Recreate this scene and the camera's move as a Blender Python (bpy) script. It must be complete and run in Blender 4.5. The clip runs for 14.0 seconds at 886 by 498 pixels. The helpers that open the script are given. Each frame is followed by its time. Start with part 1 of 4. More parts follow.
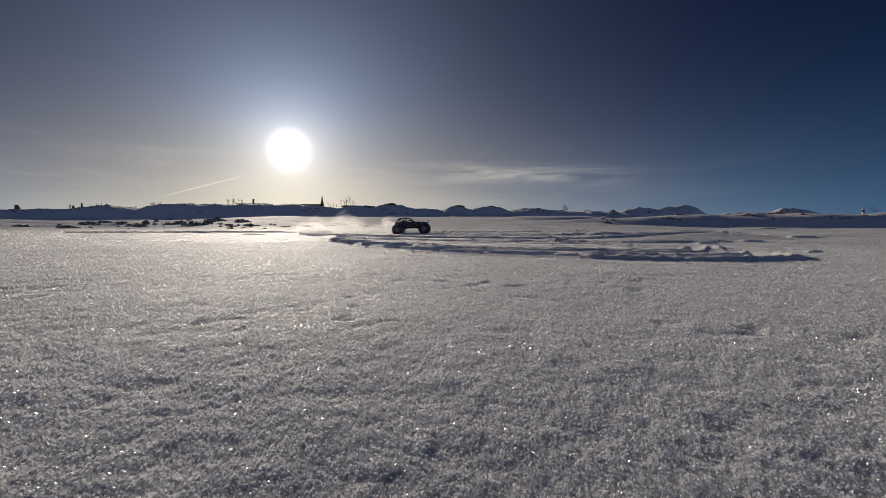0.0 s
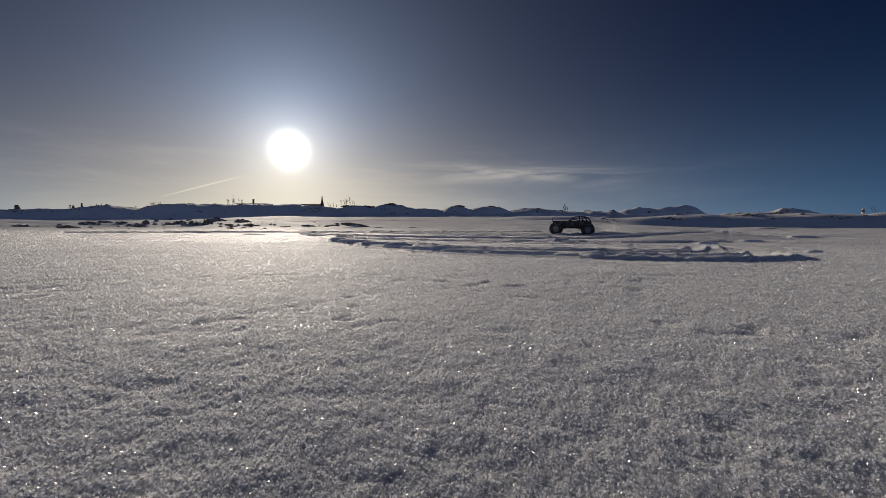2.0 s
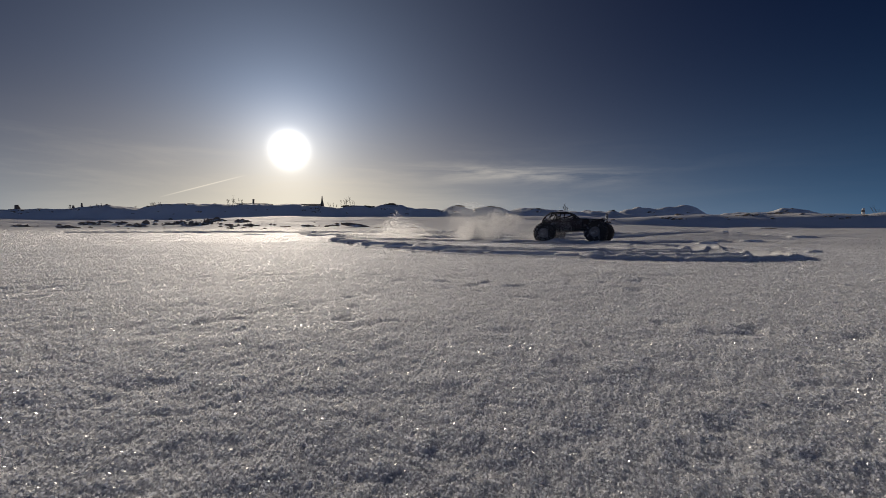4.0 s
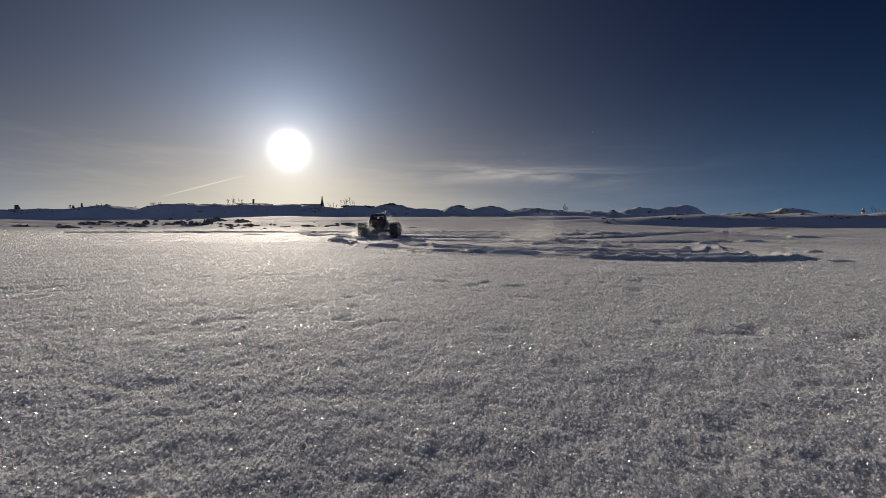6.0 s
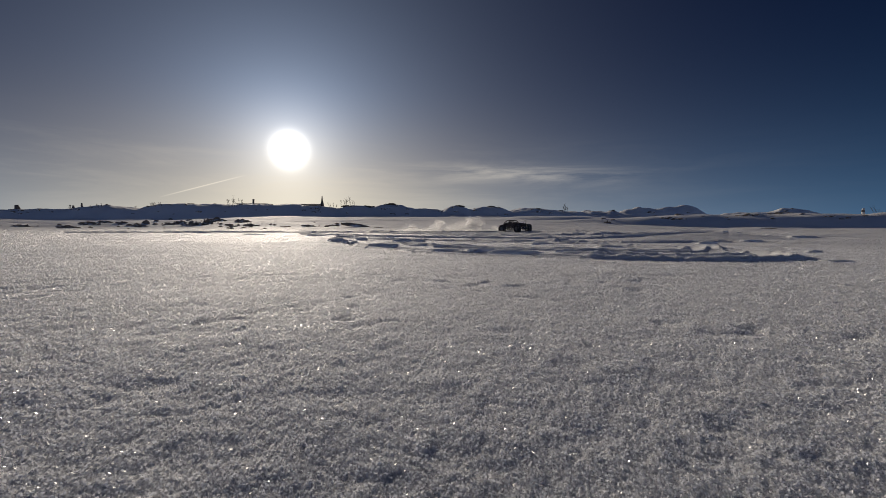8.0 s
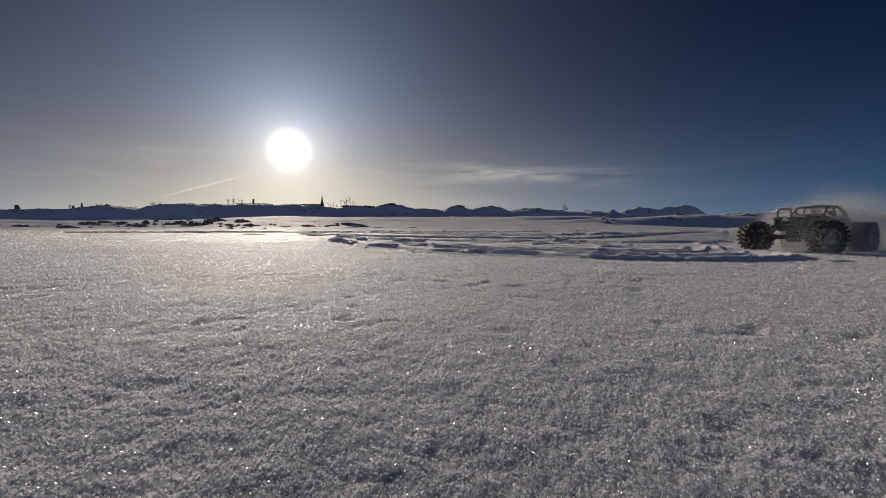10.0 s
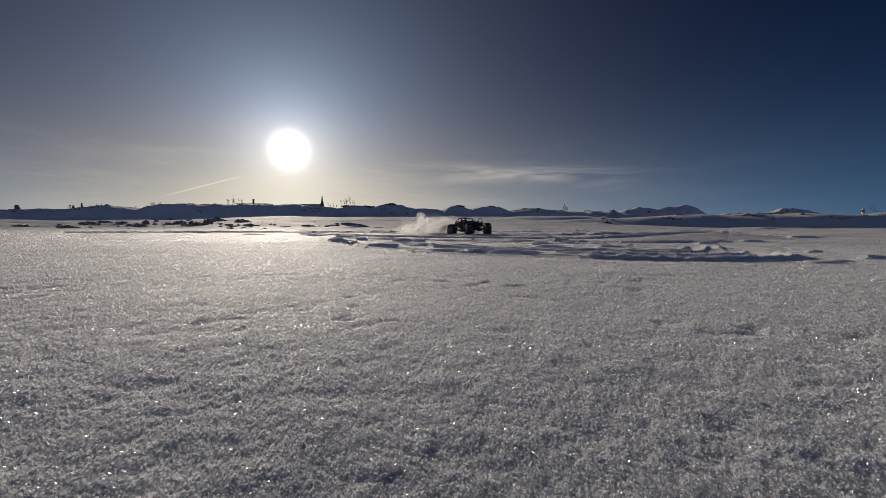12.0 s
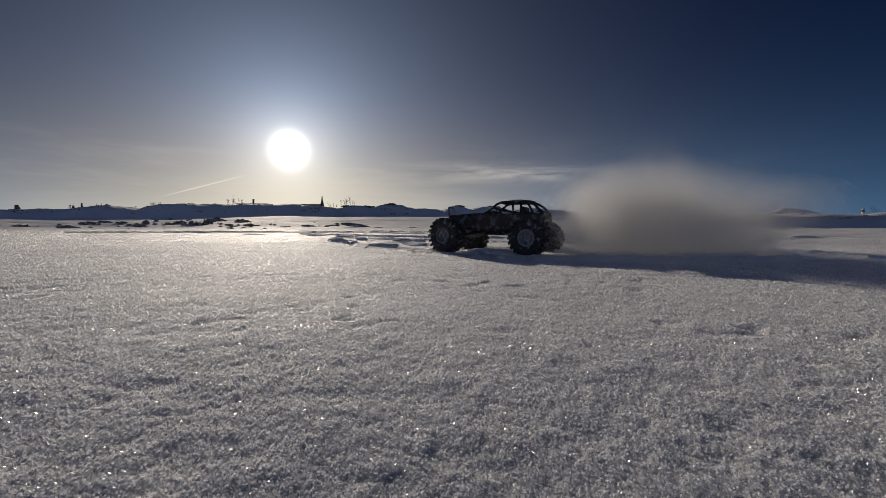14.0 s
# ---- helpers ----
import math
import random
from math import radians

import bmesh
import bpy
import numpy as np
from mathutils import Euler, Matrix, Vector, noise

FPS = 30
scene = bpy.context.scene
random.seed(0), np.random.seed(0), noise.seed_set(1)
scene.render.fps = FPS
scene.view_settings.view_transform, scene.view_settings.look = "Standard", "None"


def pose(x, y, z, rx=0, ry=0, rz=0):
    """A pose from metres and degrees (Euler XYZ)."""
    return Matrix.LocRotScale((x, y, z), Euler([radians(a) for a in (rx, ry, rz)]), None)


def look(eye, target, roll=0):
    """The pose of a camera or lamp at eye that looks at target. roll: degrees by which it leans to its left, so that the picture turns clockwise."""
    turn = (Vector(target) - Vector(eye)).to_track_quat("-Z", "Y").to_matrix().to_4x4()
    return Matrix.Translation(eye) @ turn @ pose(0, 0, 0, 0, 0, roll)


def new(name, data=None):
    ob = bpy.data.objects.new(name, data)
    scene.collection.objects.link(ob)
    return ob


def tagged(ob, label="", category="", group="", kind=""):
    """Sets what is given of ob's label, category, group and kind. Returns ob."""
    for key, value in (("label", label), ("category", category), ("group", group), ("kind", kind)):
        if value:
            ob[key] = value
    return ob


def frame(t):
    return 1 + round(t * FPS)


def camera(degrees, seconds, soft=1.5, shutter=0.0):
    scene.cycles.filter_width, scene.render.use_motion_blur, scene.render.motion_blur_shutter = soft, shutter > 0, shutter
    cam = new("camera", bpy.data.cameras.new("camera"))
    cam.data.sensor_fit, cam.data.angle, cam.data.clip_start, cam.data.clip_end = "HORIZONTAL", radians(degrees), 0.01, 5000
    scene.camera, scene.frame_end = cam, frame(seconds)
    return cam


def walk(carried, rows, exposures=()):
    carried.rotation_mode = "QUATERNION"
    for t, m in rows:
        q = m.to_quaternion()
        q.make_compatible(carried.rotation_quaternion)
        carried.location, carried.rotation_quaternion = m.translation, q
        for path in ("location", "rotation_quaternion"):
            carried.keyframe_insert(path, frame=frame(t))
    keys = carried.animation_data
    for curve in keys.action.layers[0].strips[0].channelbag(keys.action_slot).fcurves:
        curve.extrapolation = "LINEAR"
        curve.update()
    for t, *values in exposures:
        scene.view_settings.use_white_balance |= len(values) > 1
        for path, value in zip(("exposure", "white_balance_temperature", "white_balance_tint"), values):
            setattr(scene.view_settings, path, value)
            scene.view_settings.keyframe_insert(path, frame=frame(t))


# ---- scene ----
# ---- camera: stands still on the snow, a hand's width above it ----
EYE_H = 0.11
PITCH = 3.0
cam = camera(90.0, 14.0, soft=0.65, shutter=0.0)
CAM = pose(0, 0, EYE_H, 90 - PITCH, 0, 0) @ pose(0, 0, 0, 0, 0, 0.25)
walk(cam, [(0.0, CAM), (14.0, CAM)], [(0.0, -0.02), (3.2, -0.08), (14.0, -0.08)])

# ---- world and sun ----
SUN_AZ, SUN_EL = 19.0, 9.06          # degrees to the left of straight ahead, degrees up
# the lamp stands where the shadows on the snow point back to
LAMP_AZ, LAMP_EL = 21.0, 12.0
SUN_DIR = Vector((-math.sin(radians(SUN_AZ)) * math.cos(radians(SUN_EL)),
                  math.cos(radians(SUN_AZ)) * math.cos(radians(SUN_EL)), math.sin(radians(SUN_EL))))

world = bpy.data.worlds.new("winter_sky")
scene.world = world
world.use_nodes = True
wt = world.node_tree
wt.nodes.clear()


def wnode(kind, **props):
    n = wt.nodes.new(kind)
    for k, v in props.items():
        if k in n.inputs:
            n.inputs[k].default_value = v
    return n


def wmath(op, a, b=None, clamp=False):
    n = wt.nodes.new("ShaderNodeMath")
    n.operation = op
    n.use_clamp = clamp
    for i, v in enumerate((a, b)):
        if v is None:
            continue
        if isinstance(v, (int, float)):
            n.inputs[i].default_value = v
        else:
            wt.links.new(v, n.inputs[i])
    return n.outputs[0]


def wmix(fac, a, b, blend="MIX"):
    n = wt.nodes.new("ShaderNodeMix")
    n.data_type = "RGBA"
    n.blend_type = blend
    for sock, v in ((n.inputs["Factor"], fac), (n.inputs[6], a), (n.inputs[7], b)):
        if isinstance(v, (int, float)):
            sock.default_value = v
        elif isinstance(v, tuple):
            sock.default_value = (*v, 1)
        else:
            wt.links.new(v, sock)
    return n.outputs[2]


sky = wt.nodes.new("ShaderNodeTexSky")
sky.sky_type = "NISHITA"
sky.sun_disc = False
sky.sun_elevation = radians(SUN_EL)
sky.sun_rotation = radians(-SUN_AZ)
sky.altitude = 300
sky.air_density, sky.dust_density, sky.ozone_density = 1.0, 0.6, 2.5

coord = wt.nodes.new("ShaderNodeTexCoord")
dot = wt.nodes.new("ShaderNodeVectorMath")
dot.operation = "DOT_PRODUCT"
wt.links.new(coord.outputs["Generated"], dot.inputs[0])
dot.inputs[1].default_value = SUN_DIR
ang = wmath("ARCCOSINE", wmath("MINIMUM", dot.outputs["Value"], 0.999999))       # angle from the sun, radians
sep = wt.nodes.new("ShaderNodeSeparateXYZ")
wt.links.new(coord.outputs["Generated"], sep.inputs[0])


def glow(width, power, gain):
    """An aureole: gain * exp(-(angle / width) ** power)."""
    r = wmath("POWER", wmath("DIVIDE", ang, width), power)
    return wmath("MULTIPLY", wmath("POWER", 2.71828, wmath("MULTIPLY", r, -1.0)), gain)


# thin high cloud: stretched noise, in a band low over the horizon
cmap = wt.nodes.new("ShaderNodeMapping")
cmap.inputs["Scale"].default_value = (2.2, 2.2, 17.0)
cmap.inputs["Rotation"].default_value = (0.0, radians(1.5), 0.0)
wt.links.new(coord.outputs["Generated"], cmap.inputs["Vector"])
cn = wnode("ShaderNodeTexNoise", Scale=1.6, Detail=7.0, Roughness=0.6, Distortion=0.5)
wt.links.new(cmap.outputs[0], cn.inputs["Vector"])
cramp = wt.nodes.new("ShaderNodeMapRange")
cramp.inputs[1].default_value, cramp.inputs[2].default_value = 0.47, 0.75
wt.links.new(cn.outputs["Fac"], cramp.inputs[0])
hi = wt.nodes.new("ShaderNodeMapRange")
hi.interpolation_type = "SMOOTHSTEP"
hi.inputs[1].default_value, hi.inputs[2].default_value = 0.22, 0.06
wt.links.new(sep.outputs["Z"], hi.inputs[0])
cloud = wmath("MULTIPLY", cramp.outputs[0], hi.outputs[0])

# one long streak of cirrus to the right of the sun
bear = wmath("DIVIDE", sep.outputs["X"], wmath("MAXIMUM", sep.outputs["Y"], 0.01))
ahead = wmath("GREATER_THAN", sep.outputs["Y"], 0.0)
du = wmath("POWER", wmath("ABSOLUTE", wmath("DIVIDE", wmath("SUBTRACT", bear, 0.17), 0.19)), 2.0)
dv = wmath("POWER", wmath("ABSOLUTE", wmath("DIVIDE", wmath("SUBTRACT", sep.outputs["Z"], wmath("SUBTRACT", 0.112, wmath("MULTIPLY", wmath("SUBTRACT", bear, 0.17), 0.02))), 0.017)), 2.0)
streak = wmath("MULTIPLY", wmath("POWER", 2.71828, wmath("MULTIPLY", wmath("ADD", du, dv), -1.0)), ahead)
sramp = wt.nodes.new("ShaderNodeMapRange")
sramp.inputs[1].default_value, sramp.inputs[2].default_value = 0.36, 0.66
wt.links.new(cn.outputs["Fac"], sramp.inputs[0])
streak = wmath("MULTIPLY", streak, sramp.outputs[0])

# a thin vapour trail that climbs towards the sun
rise_ = wmath("DIVIDE", sep.outputs["Z"], wmath("MAXIMUM", sep.outputs["Y"], 0.01))
off_line = wmath("SUBTRACT", wmath("SUBTRACT", rise_, 0.0643), wmath("MULTIPLY", wmath("ADD", bear, 0.6276), 0.2548))
thin = wmath("POWER", 2.71828, wmath("MULTIPLY", wmath("POWER", wmath("DIVIDE", wmath("ABSOLUTE", off_line), 0.0014), 2.0), -1.0))
along = wmath("DIVIDE", wmath("ADD", bear, 0.64), 0.19)
span = wmath("MULTIPLY", wmath("MULTIPLY", along, wmath("SUBTRACT", 1.05, along)), 4.0, True)
trail = wmath("MULTIPLY", wmath("MULTIPLY", thin, wmath("MAXIMUM", span, 0.0)), ahead)

SKY_GAIN = 0.0074


def add(a, colour, amount):
    return wmix(1.0, a, wmix(1.0, colour, amount, "MULTIPLY"), "ADD")


def grey(v):
    n = wt.nodes.new("ShaderNodeCombineColor")
    for i in range(3):
        wt.links.new(v, n.inputs[i])
    return n.outputs[0]


base = wmix(1.0, sky.outputs[0], (SKY_GAIN * 0.17, SKY_GAIN * 0.45, SKY_GAIN * 1.30), "MULTIPLY")
low = wt.nodes.new("ShaderNodeMapRange")
low.interpolation_type = "SMOOTHSTEP"
low.inputs[1].default_value, low.inputs[2].default_value = 0.02, 0.30
wt.links.new(sep.outputs["Z"], low.inputs[0])
tint = wmix(low.outputs[0], (1.0, 0.85, 0.58), (0.58, 0.74, 1.0))
base = add(base, (1.0, 0.97, 0.90), grey(glow(0.026, 2.2, 4.0)))
base = add(base, (1.0, 0.95, 0.85), grey(glow(0.07, 1.5, 0.35)))
base = add(base, tint, grey(glow(0.15, 1.0, 0.72)))
base = add(base, (0.86, 0.93, 1.0), grey(glow(0.66, 2.6, 0.024)))
# pale haze low over the horizon, warm under the sun
haze = wmath("POWER", 2.71828, wmath("MULTIPLY", wmath("MAXIMUM", sep.outputs["Z"], 0.0), -9.0))
# added fill light: unseen sky opposite the sun, brightened to lift the shaded snow
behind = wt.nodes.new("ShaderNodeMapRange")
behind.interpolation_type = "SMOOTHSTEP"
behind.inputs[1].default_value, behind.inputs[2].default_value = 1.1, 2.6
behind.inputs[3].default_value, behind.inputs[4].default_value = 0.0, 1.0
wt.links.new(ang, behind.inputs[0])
base = add(base, (0.022, 0.086, 0.19), grey(wmath("MULTIPLY", wmath("MULTIPLY", haze, wmath("SUBTRACT", 1.0, glow(0.5, 2.0, 1.0))), 1.0)))
# the fill is bluish and fades upwards
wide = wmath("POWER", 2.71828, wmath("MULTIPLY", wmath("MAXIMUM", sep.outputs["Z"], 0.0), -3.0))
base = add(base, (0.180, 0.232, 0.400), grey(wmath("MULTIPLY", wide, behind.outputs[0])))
lowhaze = wmath("POWER", 2.71828, wmath("MULTIPLY", wmath("MAXIMUM", sep.outputs["Z"], 0.0), -9.0))
base = add(base, (1.0, 0.70, 0.32), grey(wmath("MULTIPLY", lowhaze, glow(0.50, 1.6, 0.56))))
base = add(base, (0.62, 0.82, 1.0), grey(wmath("MULTIPLY", lowhaze, glow(0.80, 1.8, 0.25))))
cl = wmix(glow(0.5, 1.0, 1.0), (0.30, 0.33, 0.38), (1.0, 0.86, 0.66))
base = wmix(wmath("MULTIPLY", wmath("MULTIPLY", cloud, glow(0.6, 2.0, 1.0)), 0.32), base, cl)
base = wmix(wmath("MULTIPLY", streak, 1.25, True), base, cl)
base = add(base, (1.0, 0.88, 0.66), grey(wmath("MULTIPLY", trail, 0.22)))
bg = wt.nodes.new("ShaderNodeBackground")
wt.links.new(base, bg.inputs["Color"])
out = wt.nodes.new("ShaderNodeOutputWorld")
wt.links.new(bg.outputs[0], out.inputs["Surface"])

sun = new("sun", bpy.data.lights.new("sun", "SUN"))
sun.data.energy = 3.3
sun.data.angle = radians(0.6)
sun.data.color = (1.0, 0.87, 0.72)
LAMP_DIR = Vector((-math.sin(radians(LAMP_AZ)) * math.cos(radians(LAMP_EL)),
                   math.cos(radians(LAMP_AZ)) * math.cos(radians(LAMP_EL)), math.sin(radians(LAMP_EL))))
sun.matrix_world = look((0, 0, 30), Vector((0, 0, 30)) - LAMP_DIR)


# ---- materials ----
def material(name, colour, rough=0.6, metal=0.0, spec=0.5, var=0.25, scale=20.0, bump=0.0, bump_scale=80.0,
             second=None, patch=(0.5, 0.62), patch_scale=6.0, translucent=0.0, deep=0.0):
    """Principled with two scales of colour variation, an optional second colour in patches, and relief."""
    m = bpy.data.materials.new(name)
    m.use_nodes = True
    nt = m.node_tree
    bs = nt.nodes["Principled BSDF"]
    tc = nt.nodes.new("ShaderNodeTexCoord")
    n1 = nt.nodes.new("ShaderNodeTexNoise")
    n1.inputs["Scale"].default_value = scale
    n1.inputs["Detail"].default_value = 5.0
    nt.links.new(tc.outputs["Object"], n1.inputs["Vector"])
    mr = nt.nodes.new("ShaderNodeMapRange")
    mr.inputs[3].default_value, mr.inputs[4].default_value = 1 - var, 1 + var
    nt.links.new(n1.outputs["Fac"], mr.inputs[0])
    mx = nt.nodes.new("ShaderNodeMix")
    mx.data_type, mx.blend_type = "RGBA", "MULTIPLY"
    mx.inputs["Factor"].default_value = 1.0
    mx.inputs[6].default_value = (*colour, 1)
    nt.links.new(mr.outputs[0], mx.inputs[7])
    col = mx.outputs[2]
    if second:
        n2 = nt.nodes.new("ShaderNodeTexNoise")
        n2.inputs["Scale"].default_value = patch_scale
        n2.inputs["Detail"].default_value = 6.0
        nt.links.new(tc.outputs["Object"], n2.inputs["Vector"])
        pr = nt.nodes.new("ShaderNodeMapRange")
        pr.inputs[1].default_value, pr.inputs[2].default_value = patch
        nt.links.new(n2.outputs["Fac"], pr.inputs[0])
        m2 = nt.nodes.new("ShaderNodeMix")
        m2.data_type = "RGBA"
        nt.links.new(pr.outputs[0], m2.inputs["Factor"])
        nt.links.new(col, m2.inputs[6])
        m2.inputs[7].default_value = (*second, 1)
        col = m2.outputs[2]
    nt.links.new(col, bs.inputs["Base Color"])
    bs.inputs["Roughness"].default_value = rough
    bs.inputs["Metallic"].default_value = metal
    bs.inputs["Specular IOR Level"].default_value = spec
    if bump:
        n3 = nt.nodes.new("ShaderNodeTexNoise")
        n3.inputs["Scale"].default_value = bump_scale
        n3.inputs["Detail"].default_value = 4.0
        nt.links.new(tc.outputs["Object"], n3.inputs["Vector"])
        bp = nt.nodes.new("ShaderNodeBump")
        bp.inputs["Strength"].default_value = 1.0
        bp.inputs["Distance"].default_value = bump
        nt.links.new(n3.outputs["Fac"], bp.inputs["Height"])
        nt.links.new(bp.outputs[0], bs.inputs["Normal"])
    if deep:
        bs.inputs["Subsurface Weight"].default_value = 0.8
        bs.inputs["Subsurface Radius"].default_value = (1.0, 1.0, 1.0)
        bs.inputs["Subsurface Scale"].default_value = deep
    if translucent:
        tr = nt.nodes.new("ShaderNodeBsdfTranslucent")
        tr.inputs["Color"].default_value = (*colour, 1)
        ms = nt.nodes.new("ShaderNodeMixShader")
        ms.inputs[0].default_value = translucent
        nt.links.new(bs.outputs[0], ms.inputs[1])
        nt.links.new(tr.outputs[0], ms.inputs[2])
        nt.links.new(ms.outputs[0], nt.nodes["Material Output"].inputs["Surface"])
    return m




def snow_material(name):
    """Granular crust: rounded grains as relief at three sizes over a deep soft body."""
    m = material(name, (0.80, 0.81, 0.83), rough=0.78, spec=0.16, var=0.05, scale=3.0, deep=0.003)
    nt = m.node_tree
    bs = nt.nodes["Principled BSDF"]
    tc = nt.nodes.new("ShaderNodeTexCoord")
    last = None
    for kind, size, depth in (("grain", 330.0, 0.0024), ("clump", 105.0, 0.0030), ("fine", 900.0, 0.0006)):
        if kind == "grain":
            tex = nt.nodes.new("ShaderNodeTexVoronoi")
            tex.feature = "SMOOTH_F1"
            tex.inputs["Smoothness"].default_value = 0.35
            flip = nt.nodes.new("ShaderNodeMath")
            flip.operation = "SUBTRACT"
            flip.inputs[0].default_value = 1.0
            nt.links.new(tex.outputs["Distance"], flip.inputs[1])
            height = flip.outputs[0]
        else:
            tex = nt.nodes.new("ShaderNodeTexNoise")
            tex.inputs["Detail"].default_value = 3.0
            height = tex.outputs["Fac"]
        tex.inputs["Scale"].default_value = size
        nt.links.new(tc.outputs["Object"], tex.inputs["Vector"])
        bp = nt.nodes.new("ShaderNodeBump")
        bp.inputs["Distance"].default_value = depth
        nt.links.new(height, bp.inputs["Height"])
        if last:
            nt.links.new(last, bp.inputs["Normal"])
        last = bp.outputs[0]
    nt.links.new(last, bs.inputs["Normal"])
    return m


def ice_material(name, colour, rough, spec, translucent, through_, spread, clear=0.0):
    """Thin ice flakes: part of the light goes on through them, scattered forwards, and part straight on."""
    m = material(name, colour, rough=rough, spec=spec, var=0.02, translucent=translucent)
    nt = m.node_tree
    rf = nt.nodes.new("ShaderNodeBsdfRefraction")
    rf.inputs["Color"].default_value = (*colour, 1)
    rf.inputs["Roughness"].default_value = spread
    rf.inputs["IOR"].default_value = 1.5
    ms = nt.nodes.new("ShaderNodeMixShader")
    ms.inputs[0].default_value = through_
    nt.links.new(nt.nodes["Material Output"].inputs["Surface"].links[0].from_socket, ms.inputs[1])
    nt.links.new(rf.outputs[0], ms.inputs[2])
    last = ms
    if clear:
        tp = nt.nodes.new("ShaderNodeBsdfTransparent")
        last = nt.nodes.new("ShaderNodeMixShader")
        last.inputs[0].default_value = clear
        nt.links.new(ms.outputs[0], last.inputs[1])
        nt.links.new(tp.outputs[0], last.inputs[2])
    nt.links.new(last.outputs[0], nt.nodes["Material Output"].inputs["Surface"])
    return m


SNOW = snow_material("snow")
SPRAY = ice_material("snow_spray", (0.90, 0.90, 0.90), 0.8, 0.1, 0.65, 0.35, 1.0)
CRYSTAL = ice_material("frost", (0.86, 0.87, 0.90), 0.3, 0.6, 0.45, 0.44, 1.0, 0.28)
GLINT = material("ice_facet", (0.95, 0.96, 0.98), rough=0.30, spec=1.0, var=0.02, translucent=0.3)
RUBBER = material("tyre_rubber", (0.042, 0.038, 0.036), rough=0.85, var=0.3, scale=60, bump=0.0006, bump_scale=300,
                  second=(0.55, 0.56, 0.58), patch=(0.56, 0.80), patch_scale=45)
RIM = material("rim_metal", (0.26, 0.25, 0.25), rough=0.5, metal=0.5, var=0.2, scale=50, second=(0.6, 0.61, 0.64), patch=(0.56, 0.70), patch_scale=35)
PLASTIC = material("black_plastic", (0.045, 0.040, 0.038), rough=0.8, spec=0.25, var=0.2, scale=60,
                   second=(0.42, 0.42, 0.43), patch=(0.56, 0.82), patch_scale=48)
PAINT = material("dark_panel_paint", (0.085, 0.066, 0.060), rough=0.8, spec=0.2, var=0.35, scale=40,
                 second=(0.36, 0.35, 0.35), patch=(0.50, 0.86), patch_scale=46)
STEEL = material("grey_metal", (0.2, 0.2, 0.21), rough=0.4, metal=0.8, var=0.2, scale=50)
TWIG = material("bare_twig", (0.15, 0.115, 0.08), rough=0.9, var=0.3, scale=8)
ROCK = material("dark_rock", (0.27, 0.215, 0.17), rough=0.9, var=0.5, scale=3.0, bump=0.05, bump_scale=4.0,
                second=(0.8, 0.81, 0.83), patch=(0.55, 0.62), patch_scale=1.2)
WALL = material("weathered_wall", (0.12, 0.10, 0.09), rough=0.9, var=0.4, scale=0.6)
WHITEWALL = material("white_plaster", (0.75, 0.74, 0.72), rough=0.9, var=0.2, scale=1.0)
REDWALL = material("faded_red_paint", (0.35, 0.10, 0.07), rough=0.8, var=0.3, scale=1.0)


# ---- noise on arrays ----
def lattice(ix, iy, seed):
    h = (ix.astype(np.int64) * 374761393 + iy.astype(np.int64) * 668265263 + seed * 974634533) & 0xFFFFFFFF
    h = ((h ^ (h >> 13)) * 1274126177) & 0xFFFFFFFF
    h = ((h ^ (h >> 16)) * 2246822519) & 0xFFFFFFFF
    return ((h ^ (h >> 15)) & 0xFFFF) / 65535.0


def vnoise(x, y, size, seed):
    """Smooth noise in -1..1 with lumps about size metres across."""
    gx, gy = x / size, y / size
    ix, iy = np.floor(gx), np.floor(gy)
    fx, fy = gx - ix, gy - iy
    fx, fy = fx * fx * (3 - 2 * fx), fy * fy * (3 - 2 * fy)
    a, b = lattice(ix, iy, seed), lattice(ix + 1, iy, seed)
    c, d = lattice(ix, iy + 1, seed), lattice(ix + 1, iy + 1, seed)
    return 2 * ((a * (1 - fx) + b * fx) * (1 - fy) + (c * (1 - fx) + d * fx) * fy) - 1


def sstep(a, b, v):
    t = np.clip((v - a) / (b - a), 0, 1)
    return t * t * (3 - 2 * t)


# ---- the way of the truck: seconds, x, y, heading (0 to +x, 90 to +y) ----
F = 784.0


def spot(t, px, scale, yaw):
    d = F / scale
    return (t, (px - 784.0) / F * d, d, yaw - math.degrees(math.atan((px - 784.0) / F)))


SEEN_WAY = [
    (0.0, 729, 131, 355), (0.2, 776, 131, 346), (0.4, 826, 128, 325), (0.6, 874, 128, 299), (0.8, 914, 134, 275),
    (1.0, 955, 138, 250), (1.2, 985, 146, 220), (1.4, 1008, 148, 193), (1.6, 1020, 149, 182), (1.8, 1022, 150, 179),
    (2.0, 1011, 151, 180), (2.2, 985, 154, 187), (2.4, 942, 158, 211), (2.6, 886, 163, 236), (2.8, 829, 174, 268),
    (3.0, 771, 186, 304), (3.2, 727, 205, 330)]
SEEN_WAY_2 = [
    (5.3, 867, 260, 169), (5.4, 840, 252, 164), (5.5, 810, 244, 151), (5.6, 780, 234, 141), (5.7, 752, 222, 133),
    (5.8, 724, 212, 128), (5.9, 696, 200, 112), (6.0, 672, 188, 85), (6.1, 662, 178, 55), (6.2, 650, 163, 30),
    (6.4, 648, 138, 10), (6.6, 661, 120, 5), (6.8, 687, 117, 4), (7.0, 718, 114, 6), (7.2, 755, 107, 10),
    (7.5, 814, 98, 15), (7.8, 873, 96, -12), (8.0, 912, 100, -42), (8.2, 956, 106, -42)]
